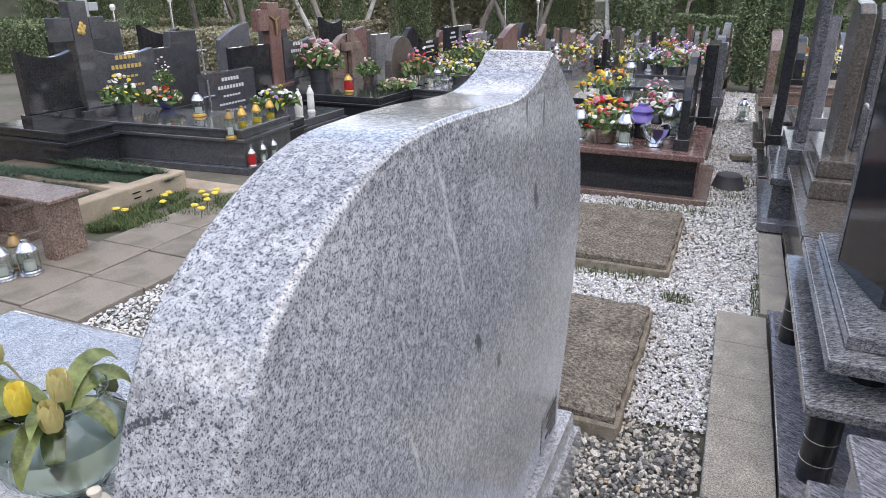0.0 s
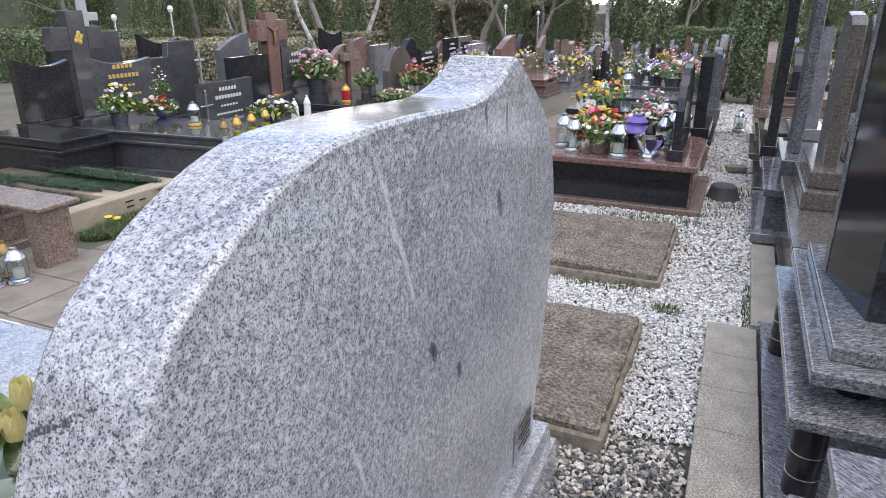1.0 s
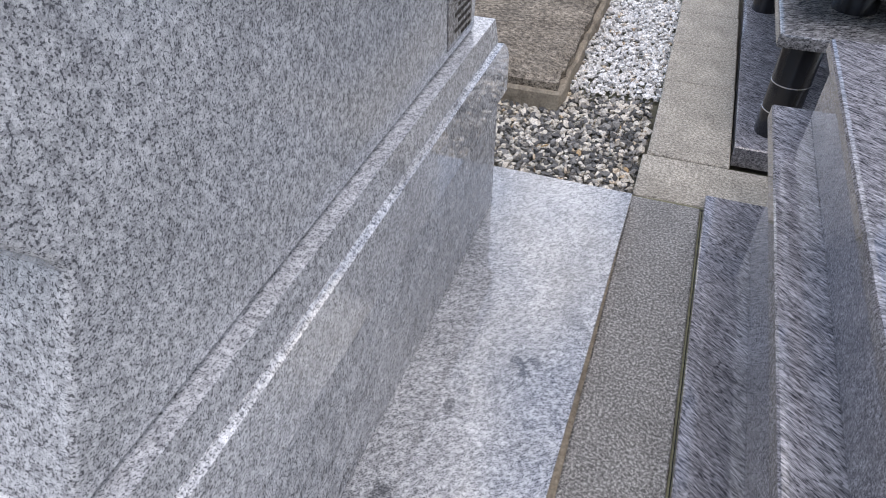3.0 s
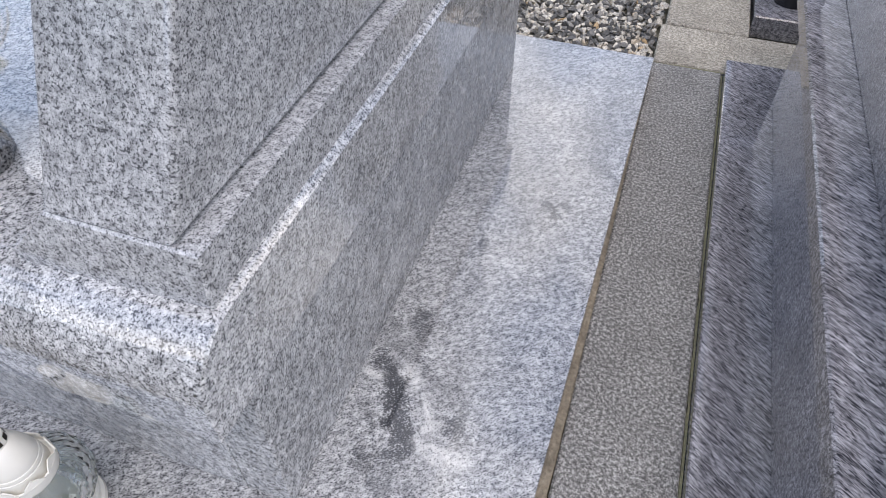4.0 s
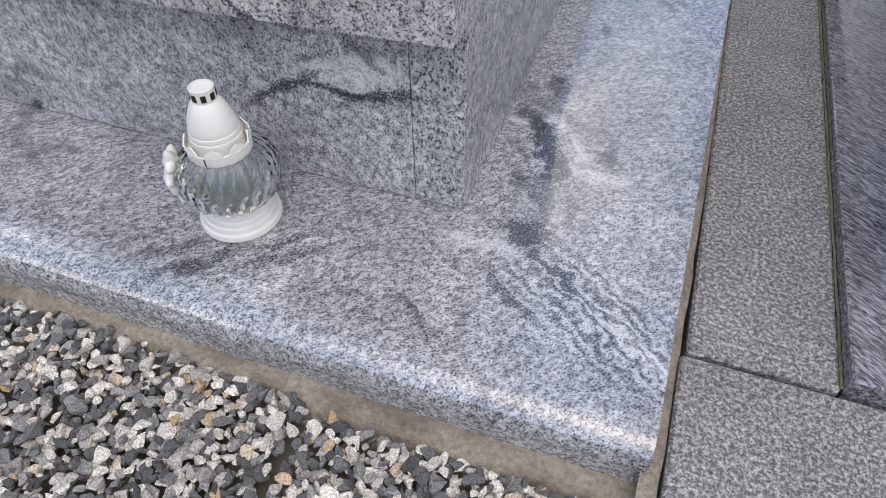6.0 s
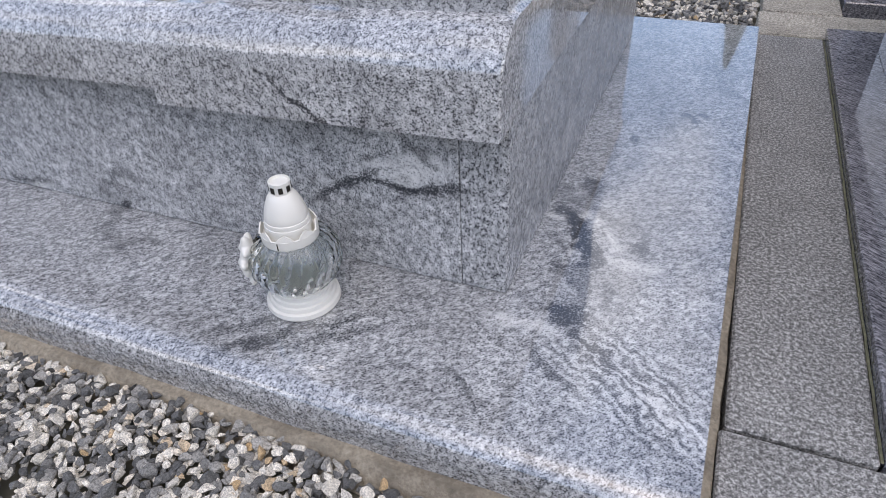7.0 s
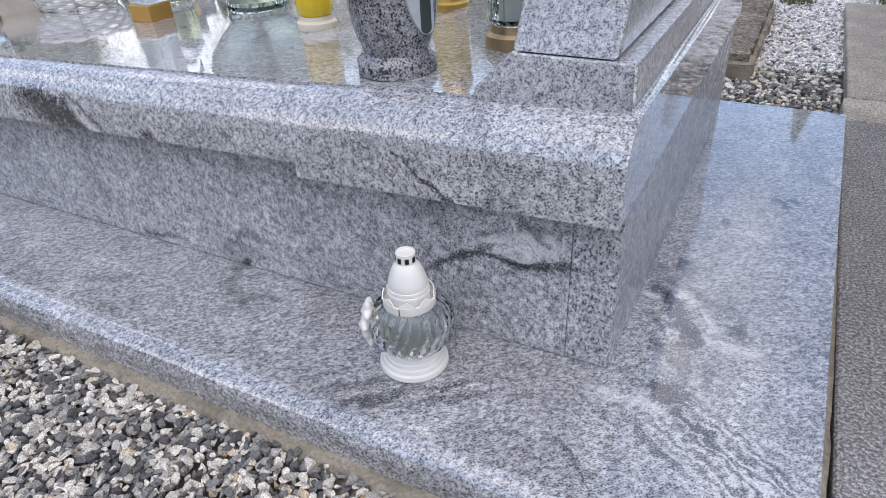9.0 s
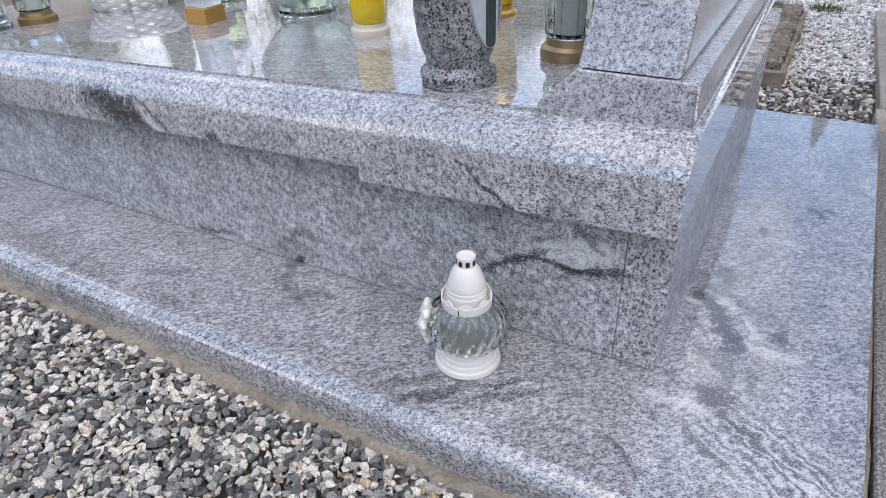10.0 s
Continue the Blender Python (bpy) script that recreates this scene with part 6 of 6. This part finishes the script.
hedge(-46, -9, 43, 47, 3.8, 70000, 12, "thicket of bushes and young trees behind the graves", SPRING, 0.13)
hedge(-9, 12, 52, 56, 1.5, 36000, 13, "far thicket of bushes behind the hedge", SPRING, 0.13)
hedge(-27, -20, 15, 19, 1.7, 36000, 8, "ragged evergreen shrubs behind the tomb rows", NEEDLE, 0.045)
hedge(-20, -13.5, 16, 20, 1.15, 36000, 9, "brown leafless undergrowth behind the tomb rows", SPRING, 0.045)


def lamp_post(x, y, h):
    t = thing("lamp_post", x, y, gz(x, y), "slim pale metal lamp post with a white head", "lamp post", "lamp posts")
    part("post", tube([(0, 0, 0), (0, 0, h)], [0.04, 0.03], 8), SILVER, t)
    part("head", lathe([(0, h), (0.05, h + 0.01), (0.075, h + 0.09), (0.05, h + 0.16), (0, h + 0.17)], 16), WHITE, t, smooth=True)


for x, y, h in [(-15.0, 13.0, 1.75), (-13.2, 13.2, 1.9), (-8.2, 25, 2.3), (-7.2, 26, 2.1)]:
    lamp_post(x, y, h)
# far wall of woods beyond the hedge; added nearer ring behind the walk
b = bmesh.new()


def woods_panel(bm, a0, a1, radius, h):
    q = [(radius * math.cos(a), radius * math.sin(a)) for a in (a0, a1)]
    bm.faces.new([bm.verts.new(p) for p in ((*q[0], -2.4), (*q[1], -2.4), (*q[1], h), (*q[0], h))])


for k in range(60):
    h = (1.8 if k > 34 else 0.4) + 1.2 * noise.noise((k * 0.4, 0, 0)) + 0.9 * noise.noise((k * 1.9, 4, 0)) + (3.0 if k > 34 else 0)
    woods_panel(b, radians(20 + k * 2.4), radians(20 + (k + 1) * 2.4), 95, h)
# unseen nearer panels, added to cut low sky light on the near faces
for k in range(72):
    woods_panel(b, radians(164 + k * 2.5), radians(164 + (k + 1) * 2.5), 40, 10.5 + 2.2 * noise.noise((k * 0.5, 7, 0)) + 1.2 * noise.noise((k * 1.7, 2, 0)))
solo("backdrop", b, rough_mat("far_woods", (0.055, 0.060, 0.040), (0.15, 0.14, 0.105), 1.3, 1.0, 0.01, 0.25, (0.045, 0.065, 0.035)), "hazy grey-brown far woods, with unseen nearer woods added to block low sky", "woods", "structure")
